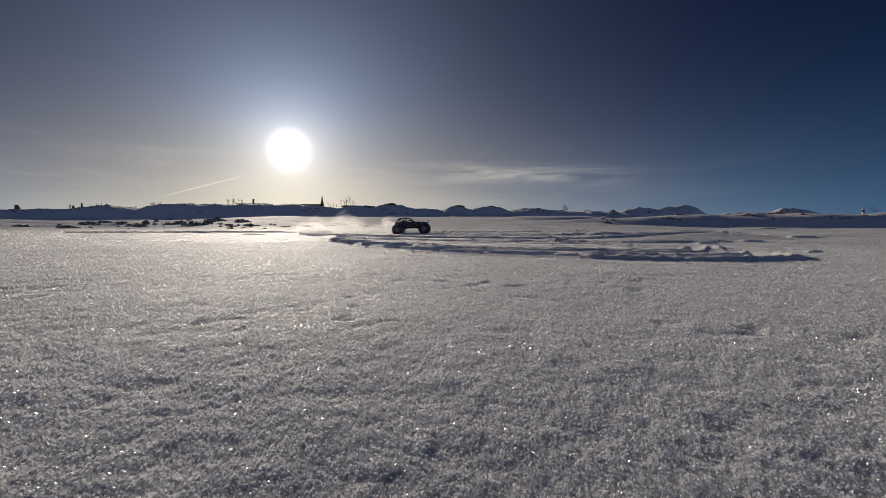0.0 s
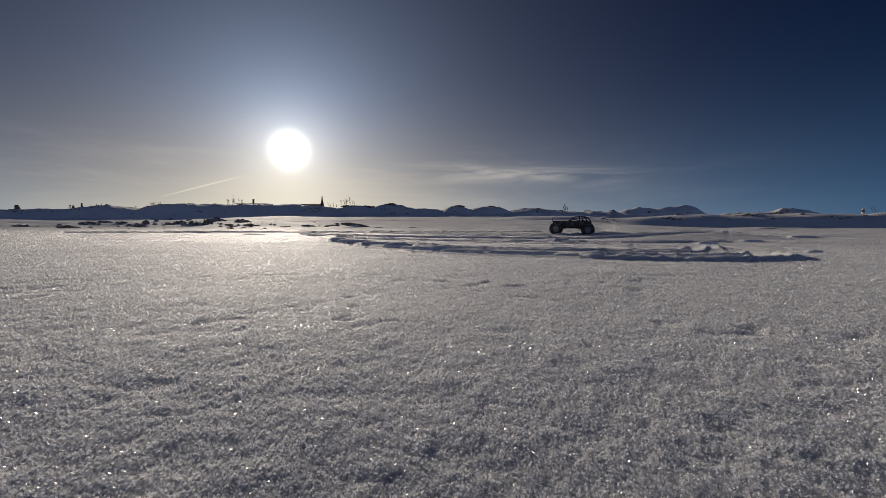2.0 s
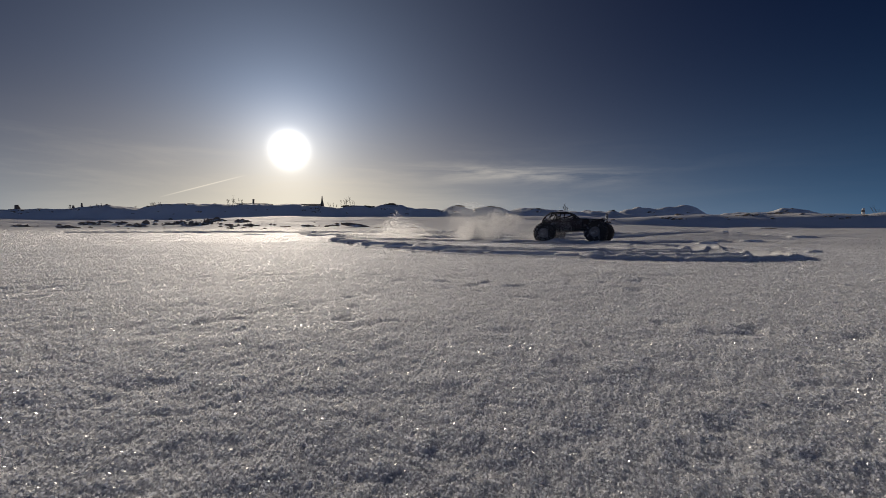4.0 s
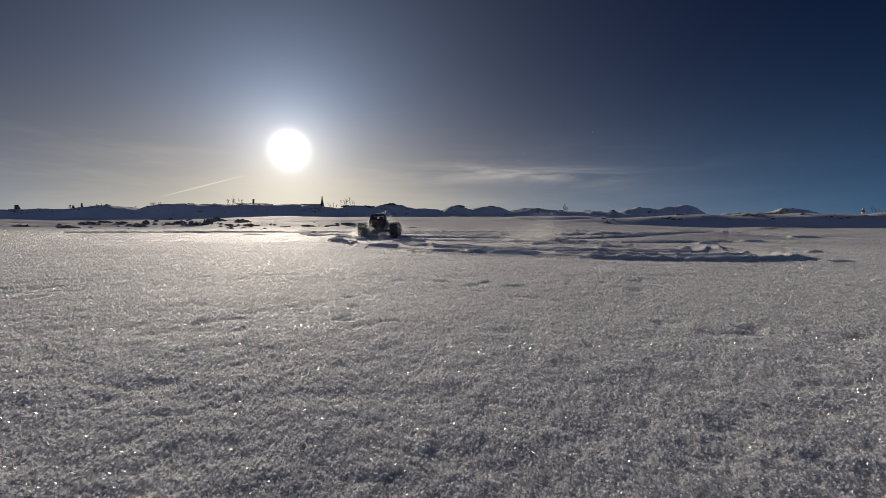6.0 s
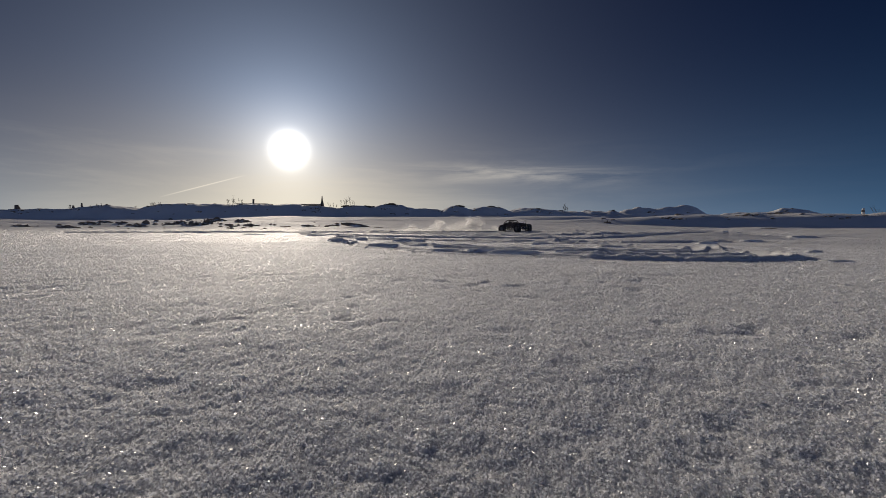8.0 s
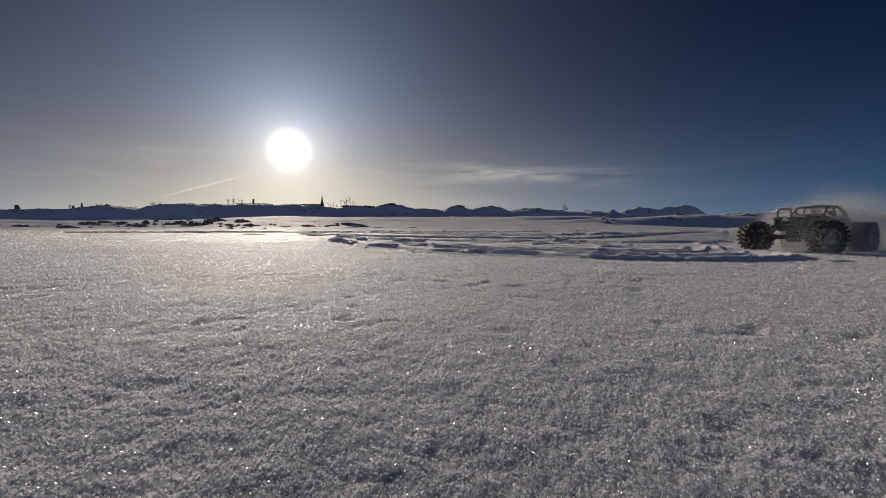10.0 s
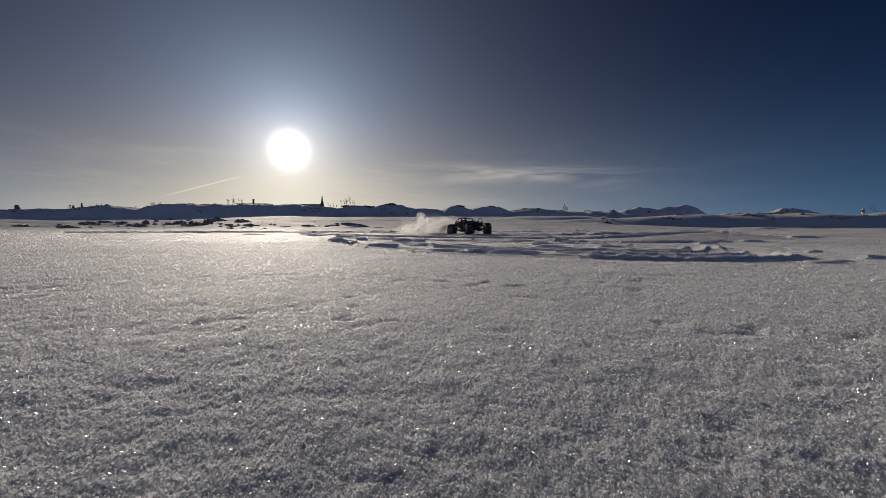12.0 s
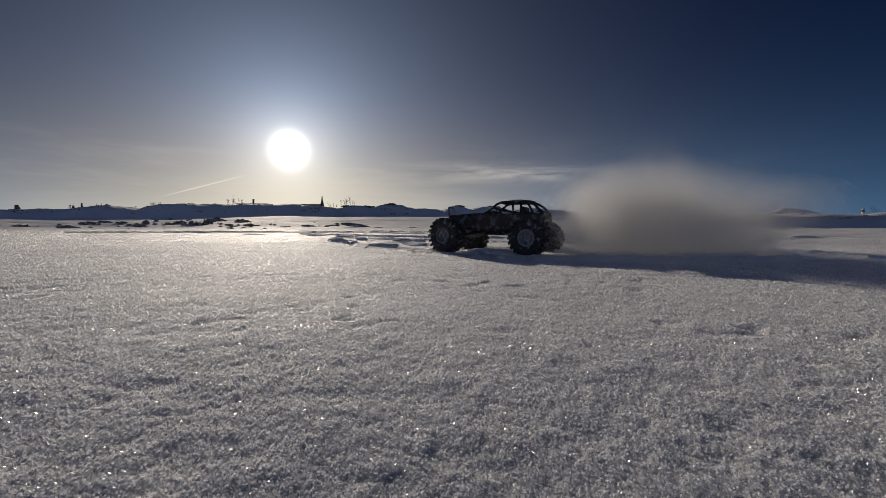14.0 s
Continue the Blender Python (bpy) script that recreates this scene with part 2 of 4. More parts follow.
SEEN_WAY_3 = [
    (10.3, 1125, 420, -212), (10.4, 1015, 400, -232), (10.5, 955, 385, -250), (10.6, 890, 350, -278), (10.7, 823, 300, -300),
    (10.8, 783, 270, -318), (10.9, 758, 245, -333), (11.0, 747, 218, -340), (11.1, 742, 200, -350), (11.2, 745, 186, -358),
    (11.4, 750, 170, -365), (11.6, 770, 164, -372), (11.8, 800, 152, -385), (12.0, 831, 143, -414), (12.2, 865, 145, -433),
    (12.4, 895, 150, -445), (12.6, 928, 158, -448), (12.8, 962, 168, -450), (13.0, 997, 186, -453), (13.2, 1024, 208, -462),
    (13.4, 1050, 226, -489), (13.5, 1059, 244, -504), (13.6, 1058, 276, -516), (13.7, 1046, 322, -530), (13.8, 1010, 360, -541),
    (13.9, 952, 392, -549), (14.0, 880, 411, -560)]
WAY = [spot(*r) for r in SEEN_WAY]
WAY += [(3.7, 0.45, 3.45, 338), (4.2, 1.25, 3.0, 318), (4.5, 1.5, 2.6, 265), (4.8, 1.3, 2.35, 205), (5.1, 0.75, 2.68, 172)]
WAY += [spot(*r) for r in SEEN_WAY_2]
WAY += [(8.7, 2.3, 6.5, -58), (9.3, 2.65, 4.6, -85), (9.8, 2.2, 2.75, -115), (10.05, 1.6, 2.0, -165)]
WAY += [spot(*r) for r in SEEN_WAY_3]


def way_at(t):
    """Place and heading at t, by a smooth curve through the way."""
    n = len(WAY)
    i = max(k for k in range(n) if WAY[k][0] <= t + 1e-9)
    i = min(i, n - 2)
    p0, p1, p2, p3 = WAY[max(i - 1, 0)], WAY[i], WAY[i + 1], WAY[min(i + 2, n - 1)]
    h = p2[0] - p1[0]
    u = (t - p1[0]) / h
    res = []
    for k in (1, 2, 3):
        m1 = (p2[k] - p0[k]) / max(p2[0] - p0[0], 1e-6) * h
        m2 = (p3[k] - p1[k]) / max(p3[0] - p1[0], 1e-6) * h
        res.append((2 * u**3 - 3 * u**2 + 1) * p1[k] + (u**3 - 2 * u**2 + u) * m1 + (-2 * u**3 + 3 * u**2) * p2[k] + (u**3 - u**2) * m2)
    return res


# ---- ground: one sheet of snow ----
# ruts driven before: centre lines on the plan, half width, depth
RUTS = [
    ([(-0.72, 2.95), (-0.45, 2.45), (-0.15, 2.05), (0.12, 1.78), (0.45, 1.62), (0.58, 1.58)], 0.05, 0.007),
    ([(0.58, 1.58), (0.85, 1.52), (1.1, 1.55), (1.24, 1.70), (1.2, 2.0), (1.1, 2.4), (0.8, 3.0)], 0.05, 0.028),
    ([(-0.3, 2.75), (0.0, 2.35), (0.35, 2.12), (0.75, 1.98), (1.05, 1.95), (1.22, 2.1), (1.1, 2.6)], 0.04, 0.018),
    ([(-4.6, 5.6), (-3.4, 5.9), (-2.2, 6.4), (-1.2, 6.9), (0.2, 7.6), (1.6, 7.9)], 0.07, 0.045),
    ([(-1.6, 5.2), (-0.6, 4.4), (0.4, 4.0), (1.4, 3.9), (2.4, 4.2)], 0.05, 0.03),
    ([(-1.2, 6.6), (0.2, 5.4), (1.4, 5.0), (2.6, 5.2), (3.6, 5.8)], 0.05, 0.03),
    ([(-0.9, 3.9), (0.1, 3.2), (1.0, 3.0), (2.0, 3.2)], 0.04, 0.022),
    ([(-2.4, 7.6), (-0.6, 7.0), (1.2, 6.2), (3.2, 6.6), (4.6, 7.6)], 0.06, 0.03),
    ([(-1.5, 8.6), (0.8, 8.2), (3.0, 8.4)], 0.06, 0.03),
]


def smooth_line(pts, per=14):
    pts = [np.array(p, float) for p in pts]
    res = []
    for i in range(len(pts) - 1):
        p0, p1, p2, p3 = pts[max(i - 1, 0)], pts[i], pts[i + 1], pts[min(i + 2, len(pts) - 1)]
        for k in range(per):
            u = k / per
            res.append(0.5 * (2 * p1 + (p2 - p0) * u + (2 * p0 - 5 * p1 + 4 * p2 - p3) * u * u + (3 * p1 - p0 - 3 * p2 + p3) * u**3))
    res.append(pts[-1])
    return np.array(res)


def line_distance(x, y, line):
    best = np.full(x.shape, 1e9)
    for a, b in zip(line[:-1], line[1:]):
        d = b - a
        u = np.clip(((x - a[0]) * d[0] + (y - a[1]) * d[1]) / (d @ d + 1e-12), 0, 1)
        best = np.minimum(best, np.hypot(x - a[0] - u * d[0], y - a[1] - u * d[1]))
    return best


# mounds: x, y, half lengths along x and y, height, turn in degrees
BANK = 42.0
MOUNDS = [
    (-25.5, 45, 5.0, 5, 0.55, 0), (-34.0, 45, 3.0, 5, 0.25, 0), (-18.5, 45, 5.0, 5, 0.40, 0), (-13.2, 45, 3.6, 5, 0.45, 0),
    (-8.6, 44, 2.0, 4, 0.45, 0), (-5.2, 44, 2.4, 4, 0.62, 0), (-2.0, 45, 2.0, 4, 0.20, 0), (1.4, 44, 1.7, 4, 0.42, 0), (4.6, 45, 2.3, 5, 0.46, 0),
    (9.6, 46, 3.2, 5, 0.40, 0), (13.4, 46, 2.4, 5, 0.26, 0), (16.6, 46, 2.6, 5, 0.50, 0),
    (36.8, 76, 9.5, 5, 1.60, 0), (29.0, 72, 6.0, 5, 0.5, 0), (41.0, 76, 5.0, 4, 0.55, 0), (48.0, 77, 7.0, 5, 0.25, 0), (57.0, 78, 10.5, 5, 1.35, 0), (66.0, 78, 9.0, 5, 0.75, 0),
    (21.0, 21.5, 17.0, 3.4, 0.66, -6), (8.5, 27.0, 6.0, 3.0, 0.30, 4), (40.0, 33.0, 18.0, 6.0, 0.55, 0),
]


def crest(x):
    """Height of the snow bank over the plain: lower to the right."""
    return 0.84 + 0.40 * sstep(-13.0, -30.0, x) - 0.42 * sstep(4.0, 26.0, x) - 0.12 * sstep(-26.0, -44.0, x) + 0.05 * vnoise(x, x * 0, 3.0, 61) + 0.03 * vnoise(x, x * 0, 1.2, 62)


# small hollows in the crust, by bearing, dip and width
PITS = [(616, 525, 26), (1125, 513, 30), (1068, 500, 22), (890, 588, 34), (550, 556, 22), (60, 642, 60), (1172, 574, 34), (400, 546, 24), (905, 500, 14), (1530, 600, 40), (870, 720, 60), (1290, 760, 60), (180, 710, 60)]


def ground_height(x, y, fine=True):
    r = np.hypot(x, y)
    # the plain rises a little towards the bank, less so to the right
    left = sstep(-0.30, -0.58, x / np.maximum(r, 1e-6))
    z = (0.78 - 0.40 * left) * sstep(8.0, 40.0, y) * (1 - 0.75 * sstep(0.12, 0.55, x / np.maximum(r, 1e-6)))
    z = z + 0.04 * vnoise(x, y, 4.0, 3) * sstep(6, 20, r) + 0.10 * vnoise(x, y, 9.0, 4) * sstep(14, 30, r) * (1 - sstep(300, 600, r))
    ledge = sstep(11, 15, y) * (1 - sstep(34, 39, y)) * (0.55 + 0.45 * (1 - sstep(-0.35, -0.05, x / np.maximum(y, 1e-3))))
    z = z + ledge * (0.11 * np.abs(vnoise(x * 0.3, y, 1.6, 71)) + 0.06 * vnoise(x * 0.5, y, 0.7, 72))
    drift = sstep(1.0, 2.2, x) * sstep(2.4, 3.4, y) * (1 - sstep(13, 17, y))
    z = z + drift * (0.05 * np.clip(vnoise(x * 0.45, y, 1.0, 75), 0, 1) + 0.02 * np.abs(vnoise(x * 0.6, y, 0.4, 76)))
    hills = sstep(52, 58, y) * (1 - sstep(90, 98, y))
    z = z + hills * (0.14 * vnoise(x, y, 3.2, 77) + 0.10 * vnoise(x, y, 1.5, 78))
    # the bank, and the moor that climbs slowly behind it
    depth = y + 1.6 * vnoise(x, y * 0, 7.0, 8) + 0.5 * vnoise(x, y * 0, 2.0, 18)
    up = sstep(BANK - 1.6, BANK + 0.9, depth)
    z = z + up * (crest(x) + 0.08 * vnoise(x, y, 2.5, 9) + (0.07 * vnoise(x, y, 1.0, 19) + 0.05 * vnoise(x, y, 0.45, 20)) * (1 - sstep(50, 60, y)))
    z = z + 0.026 * np.clip(y - 46, 0, 190) * sstep(0.0, 0.3, y / np.maximum(r, 1e-6)) * (1 - sstep(260, 600, y))
    for mx, my, ax, ay, h, turn in MOUNDS:
        c, s = math.cos(radians(turn)), math.sin(radians(turn))
        u, v = ((x - mx) * c + (y - my) * s) / ax, (-(x - mx) * s + (y - my) * c) / ay
        q = np.clip(1 - u * u - v * v, 0, 1)
        z = z + h * q * q * (3 - 2 * q) * (1 + 0.16 * vnoise(x, y, 3.0, 12) + 0.10 * vnoise(x, y, 1.1, 13))
    if fine:
        near = 1 - sstep(6, 14, r)
        z = z + near * (0.0020 * vnoise(x, y, 0.21, 21) + 0.0005 * vnoise(x, y, 0.06, 22))
        pit = sstep(0.55, 0.8, vnoise(x, y, 0.05, 26)) * sstep(0.2, 0.5, vnoise(x, y, 0.3, 27))
        z = z - near * 0.0014 * pit
        z = z - near * 0.0028 * sstep(0.30, 0.75, vnoise(x, y, 0.030, 28)) * sstep(-0.2, 0.5, vnoise(x, y, 0.16, 29))
        close = 1 - sstep(2.5, 6.0, r)
        z = z + close * (0.0006 * vnoise(x, y, 0.026, 23) + 0.0005 * vnoise(x, y, 0.011, 24) + 0.0003 * vnoise(x, y, 0.0048, 25))
        for px_, py_, w_ in PITS:
            dist = EYE_H * F / (py_ - 400.0 - (px_ - 784.0) * 0.0044)
            hx, hy, hr = (px_ - 784.0) / F * dist, dist, 0.5 * w_ * dist / F
            z = z - min((0.24 if w_ < 50 else 0.11) * hr, 0.0040) * np.exp(-((x - hx) / hr) ** 2 - ((y - hy) / (1.3 * hr)) ** 2) * (1 + 0.4 * vnoise(x, y, hr, 51))
        # churned patch among the ruts
        churn = np.clip(1 - ((x - 0.9) / 3.2) ** 2 - ((y - 5.2) / 3.2) ** 2, 0, 1) * sstep(0.0, 0.5, vnoise(x, y, 0.7, 31) + 0.25)
        z = z + churn * (0.010 * vnoise(x, y, 0.13, 32) + 0.006 * vnoise(x, y, 0.05, 33))
        box = (np.abs(x) < 6) & (y > 1) & (y < 10)
        xs, ys = x[box], y[box]
        zs = z[box]
        for line, half, deep in RUTS:
            d = line_distance(xs, ys, smooth_line(line, 8))
            d = d + 0.003 * vnoise(xs, ys, 0.022, 41) + 0.006 * vnoise(xs, ys, 0.25, 42)
            zs = zs - deep * (1 - sstep(half * 0.6, half * 1.15, d))
            berm = np.exp(-((d - half * 1.5) / (half * 0.42)) ** 2)
            zs = zs + berm * deep * (0.55 + 0.16 * vnoise(xs, ys, 0.024, 43) + 0.14 * vnoise(xs, ys, 0.3, 44))
        z[box] = zs
    return z


def build_ground():
    # finer near the middle and ahead, coarser far out and behind
    radii = [0.0]
    r = 0.09
    while r < 4500:
        radii.append(r)
        r += min(max(0.0026, 0.0026 * (r / 0.24) ** 1.55), 0.009 if r < 1.1 else 0.016) if r < 3.0 else (0.024 if r < 4.5 else 0.03 if r < 6 else 0.06 if r < 10 else 0.02 * r if r > 125 else 0.7 if r > 56 else 0.16 if r > 38 else 0.4)
    radii = np.array(radii[1:])
    a = [math.radians(-180 + 4 * i) for i in range(31)]
    front = np.linspace(math.radians(-54), math.radians(54), 760)
    ang_ = np.concatenate([np.array(a), front, -np.array(a[::-1])[:-1]])
    rr, aa = np.meshgrid(radii, ang_, indexing="ij")
    x, y = rr * np.sin(aa), rr * np.cos(aa)
    z = ground_height(x, y)
    nr, na = rr.shape
    verts = np.stack([x, y, z], -1).reshape(-1, 3)
    idx = np.arange(nr * na).reshape(nr, na)
    nxt = np.roll(idx, -1, axis=1)
    quads = np.stack([idx[:-1], idx[1:], nxt[1:], nxt[:-1]], -1).reshape(-1, 4)
    me = bpy.data.meshes.new("ground")
    centre = len(verts)
    verts = np.concatenate([verts, [[0, 0, float(z[0].mean())]]])
    cap = [(int(idx[0, i]), int(nxt[0, i]), centre) for i in range(na)]
    me.from_pydata(verts.tolist(), [], quads.tolist() + cap)
    me.materials.append(SNOW)
    me.polygons.foreach_set("use_smooth", np.ones(len(me.polygons), bool))
    # faces look up
    me.update()
    if me.polygons[0].normal.z < 0:
        me.flip_normals()
    ob = new("ground", me)
    return tagged(ob, "open plain of sparkling crusted snow with wheel ruts", "snow ground", kind="structure")


build_ground()


# ---- parts ----
def part(name, bm, mat, parent, label="", smooth=True):
    me = bpy.data.meshes.new(name)
    bm.to_mesh(me)
    bm.free()
    me.materials.append(mat)
    if smooth:
        me.polygons.foreach_set("use_smooth", np.ones(len(me.polygons), bool))
        me.set_sharp_from_angle(angle=radians(35))
    ob = new(name, me)
    ob.parent = parent
    if label:
        ob["label"] = label
    return ob


def tube(bm, pts, r, seg=8):
    """A round tube through points."""
    pts = [Vector(p) for p in pts]
    prev = None
    for i, p in enumerate(pts):
        d = (pts[min(i + 1, len(pts) - 1)] - pts[max(i - 1, 0)]).normalized()
        q = d.to_track_quat("Z", "Y").to_matrix()
        ring = [bm.verts.new(p + q @ Vector((r * math.cos(2 * math.pi * k / seg), r * math.sin(2 * math.pi * k / seg), 0))) for k in range(seg)]
        if prev:
            off = min(range(seg), key=lambda o: sum((prev[k].co - ring[(k + o) % seg].co).length for k in range(seg)))
            ring = ring[off:] + ring[:off]
            for k in range(seg):
                bm.faces.new((prev[k], prev[(k + 1) % seg], ring[(k + 1) % seg], ring[k]))
        else:
            bm.faces.new(ring[::-1])
        prev = ring
    bm.faces.new(prev)


def block(bm, lo, hi, bevel=0.0, taper=None):
    r = bmesh.ops.create_cube(bm, size=1.0)
    vs = r["verts"]
    for v in vs:
        for k in range(3):
            v.co[k] = lo[k] if v.co[k] < 0 else hi[k]
    if taper:
        for v in vs:
            v.co = taper(*v.co)
    if bevel:
        es = list({e for v in vs for e in v.link_edges})
        bmesh.ops.bevel(bm, geom=es, offset=bevel, segments=2, affect="EDGES", profile=0.6)


def lathe(bm, profile, seg=32, axis="y"):
    """Turn a closed profile of (radius, along) round the y axis."""
    loops = []
    for k in range(seg):
        a = 2 * math.pi * k / seg
        loops.append([bm.verts.new((r * math.cos(a), w, r * math.sin(a))) for r, w in profile])
    n = len(profile)
    for k in range(seg):
        p, q = loops[k], loops[(k + 1) % seg]
        for i in range(n):
            bm.faces.new((p[i], p[(i + 1) % n], q[(i + 1) % n], q[i]))


# ---- the radio-controlled rock buggy; x forward, y left, z up ----
TYRE_R, TYRE_W, BASE, TRACK = 0.074, 0.066, 0.350, 0.282
truck = new("toy_buggy")
tagged(truck, "dark radio-controlled rock buggy with tube cage, caked with snow", "toy car")
wheels = {}


def build_tyre(parent):
    bm = bmesh.new()
    R, W = TYRE_R - 0.007, TYRE_W / 2
    lathe(bm, [(0.032, -W * 0.78), (0.040, -W * 0.94), (0.054, -W * 1.0), (R - 0.004, -W * 0.9), (R, -W * 0.7), (R + 0.0008, 0),
               (R, W * 0.7), (R - 0.004, W * 0.9), (0.054, W * 1.0), (0.040, W * 0.94), (0.032, W * 0.78), (0.031, 0)], 36)
    # tread lugs in staggered rows and on the shoulders
    n = 22
    for k in range(n):
        for w, half, turn in ((-0.72, 0.26, 18), (0.72, 0.26, -18), (-0.22, 0.2, -22), (0.22, 0.2, 22)):
            a = 2 * math.pi * (k + (0.5 if w > 0 else 0) + (0.25 if abs(w) < 0.5 else 0)) / n
            r = bmesh.ops.create_cube(bm, size=1.0)
            m = Matrix.Rotation(-a, 4, "Y") @ Matrix.Translation((R + 0.002, w * W, 0)) @ Matrix.Rotation(radians(turn), 4, "X") @ Matrix.Diagonal((0.010, half * TYRE_W, 0.0105, 1))
            bmesh.ops.transform(bm, matrix=m, verts=r["verts"])
    return part("tyre", bm, RUBBER, parent, "black rubber tyre with deep tread lugs, snow in the grooves")


def build_rim(parent, side):
    bm = bmesh.new()
    W = TYRE_W / 2
    lathe(bm, [(0.0300, -W * 0.78), (0.033, -W * 0.84), (0.033, W * 0.84), (0.0300, W * 0.78), (0.027, W * 0.6), (0.027, -W * 0.6)], 32)
    # outer dish with six slots, closed behind
    lathe(bm, [(0.001, side * W * 0.50), (0.012, side * W * 0.50), (0.016, side * W * 0.40), (0.0265, side * W * 0.62), (0.028, side * W * 0.55), (0.016, side * W * 0.28), (0.001, side * W * 0.30)], 24)
    for k in range(6):
        r = bmesh.ops.create_cube(bm, size=1.0)
        m = Matrix.Rotation(2 * math.pi * k / 6, 4, "Y") @ Matrix.Translation((0.020, side * W * 0.54, 0)) @ Matrix.Diagonal((0.015, 0.006, 0.005, 1))
        bmesh.ops.transform(bm, matrix=m, verts=r["verts"])
    return part("rim", bm, RIM, parent, "grey beadlock rim with snow packed in")


def build_ring(parent, side):
    bm = bmesh.new()
    W = TYRE_W / 2
    lathe(bm, [(0.0255, side * W * 0.84), (0.0255, side * W * 0.97), (0.0335, side * W * 0.97), (0.0345, side * W * 0.84)], 32)
    for k in range(12):
        r = bmesh.ops.create_cube(bm, size=1.0)
        m = Matrix.Rotation(2 * math.pi * k / 12, 4, "Y") @ Matrix.Translation((0.0298, side * W * 1.0, 0)) @ Matrix.Diagonal((0.004, 0.004, 0.004, 1))
        bmesh.ops.transform(bm, matrix=m, verts=r["verts"])
    return part("beadlock_ring", bm, STEEL, parent, "pale metal ring bolted to the rim")


def build_nut(parent, side):
    bm = bmesh.new()
    W = TYRE_W / 2
    lathe(bm, [(0.0005, side * W * 0.62), (0.006, side * W * 0.62), (0.006, side * W * 0.38), (0.0005, side * W * 0.38)], 6)
    return part("wheel_nut", bm, STEEL, parent, smooth=False)


for fx in (1, -1):
    for sy in (1, -1):
        w = new("wheel")
        w.parent = truck
        w.location = (fx * BASE / 2, sy * TRACK / 2, TYRE_R)
        build_tyre(w)
        build_rim(w, sy)
        build_ring(w, sy)
        build_nut(w, sy)
        wheels[(fx, sy)] = w

# axles
for fx in (1, -1):
    bm = bmesh.new()
    tube(bm, [(fx * BASE / 2, -TRACK / 2 + 0.02, TYRE_R), (fx * BASE / 2, TRACK / 2 - 0.02, TYRE_R)], 0.011, 10)
    block(bm, (fx * BASE / 2 - 0.024, -0.005, TYRE_R - 0.024), (fx * BASE / 2 + 0.024, 0.04, TYRE_R + 0.024), 0.007)
    part("axle", bm, PLASTIC, truck)
    for sy in (1, -1):
        bm = bmesh.new()
        tube(bm, [(fx * BASE / 2 - fx * 0.015, sy * 0.07, TYRE_R - 0.006), (fx * 0.045, sy * 0.045, 0.088)], 0.0045, 8)
        part("suspension_link", bm, STEEL, truck)
        bm = bmesh.new()
        top, bot = Vector((fx * (BASE / 2 - 0.055), sy * 0.062, 0.165)), Vector((fx * (BASE / 2 - 0.005), sy * 0.082, TYRE_R + 0.01))
        tube(bm, [bot, bot.lerp(top, 0.5)], 0.0035, 8)
        tube(bm, [bot.lerp(top, 0.42), top], 0.008, 10)
        coil = []
        axis = (top - bot)
        q = axis.to_track_quat("Z", "Y").to_matrix()
        for k in range(60):
            u = k / 59
            coil.append(bot.lerp(top, 0.12 + 0.7 * u) + q @ Vector((0.0105 * math.cos(u * 44), 0.0105 * math.sin(u * 44), 0)))
        tube(bm, coil, 0.0016, 5)
        part("shock_absorber", bm, STEEL, truck)

# belly and tub
bm = bmesh.new()
block(bm, (-0.105, -0.045, 0.082), (0.105, 0.045, 0.104), 0.008)
part("skid_plate", bm, PLASTIC, truck)
bm = bmesh.new()
block(bm, (-0.16, -0.062, 0.10), (0.185, 0.062, 0.150), 0.006,
      lambda x, y, z: (x, y * (0.72 if x > 0.1 else 1.0), z))
part("chassis_tub", bm, PLASTIC, truck)
bm = bmesh.new()
block(bm, (0.03, -0.058, 0.146), (0.215, 0.058, 0.172), 0.008,
      lambda x, y, z: (x, y * (0.74 if x > 0.1 else 1.1), z - (0.012 if x > 0.1 and z > 0.16 else 0)))
part("hood", bm, PAINT, truck, "dark hood dusted with snow")
for sy in (1, -1):
    bm = bmesh.new()
    y0, y1 = sorted((sy * 0.068, sy * 0.074))
    block(bm, (-0.13, y0, 0.105), (0.07, y1, 0.166), 0.0025, lambda x, y, z: (x + (0.02 if z < 0.12 and x < 0 else 0), y, z))
    part("door_panel", bm, PAINT, truck, "dark side panel with snow stuck on")
    bm = bmesh.new()
    block(bm, (-0.215, y0, 0.138), (-0.132, y1, 0.168), 0.0025)
    part("rear_panel", bm, PAINT, truck)
    bm = bmesh.new()
    y0, y1 = sorted((sy * 0.045, sy * 0.052))
    block(bm, (0.075, y0, 0.105), (0.20, y1, 0.150), 0.0025)
    part("front_panel", bm, PAINT, truck)

# cage, one tube run a part; the roof lies low over the belt line
ROOF, TALL = 0.219, 0.233


def cage_z(z):
    return z if z < 0.165 else 0.165 + (z - 0.165) * (ROOF - 0.165) / (TALL - 0.165)


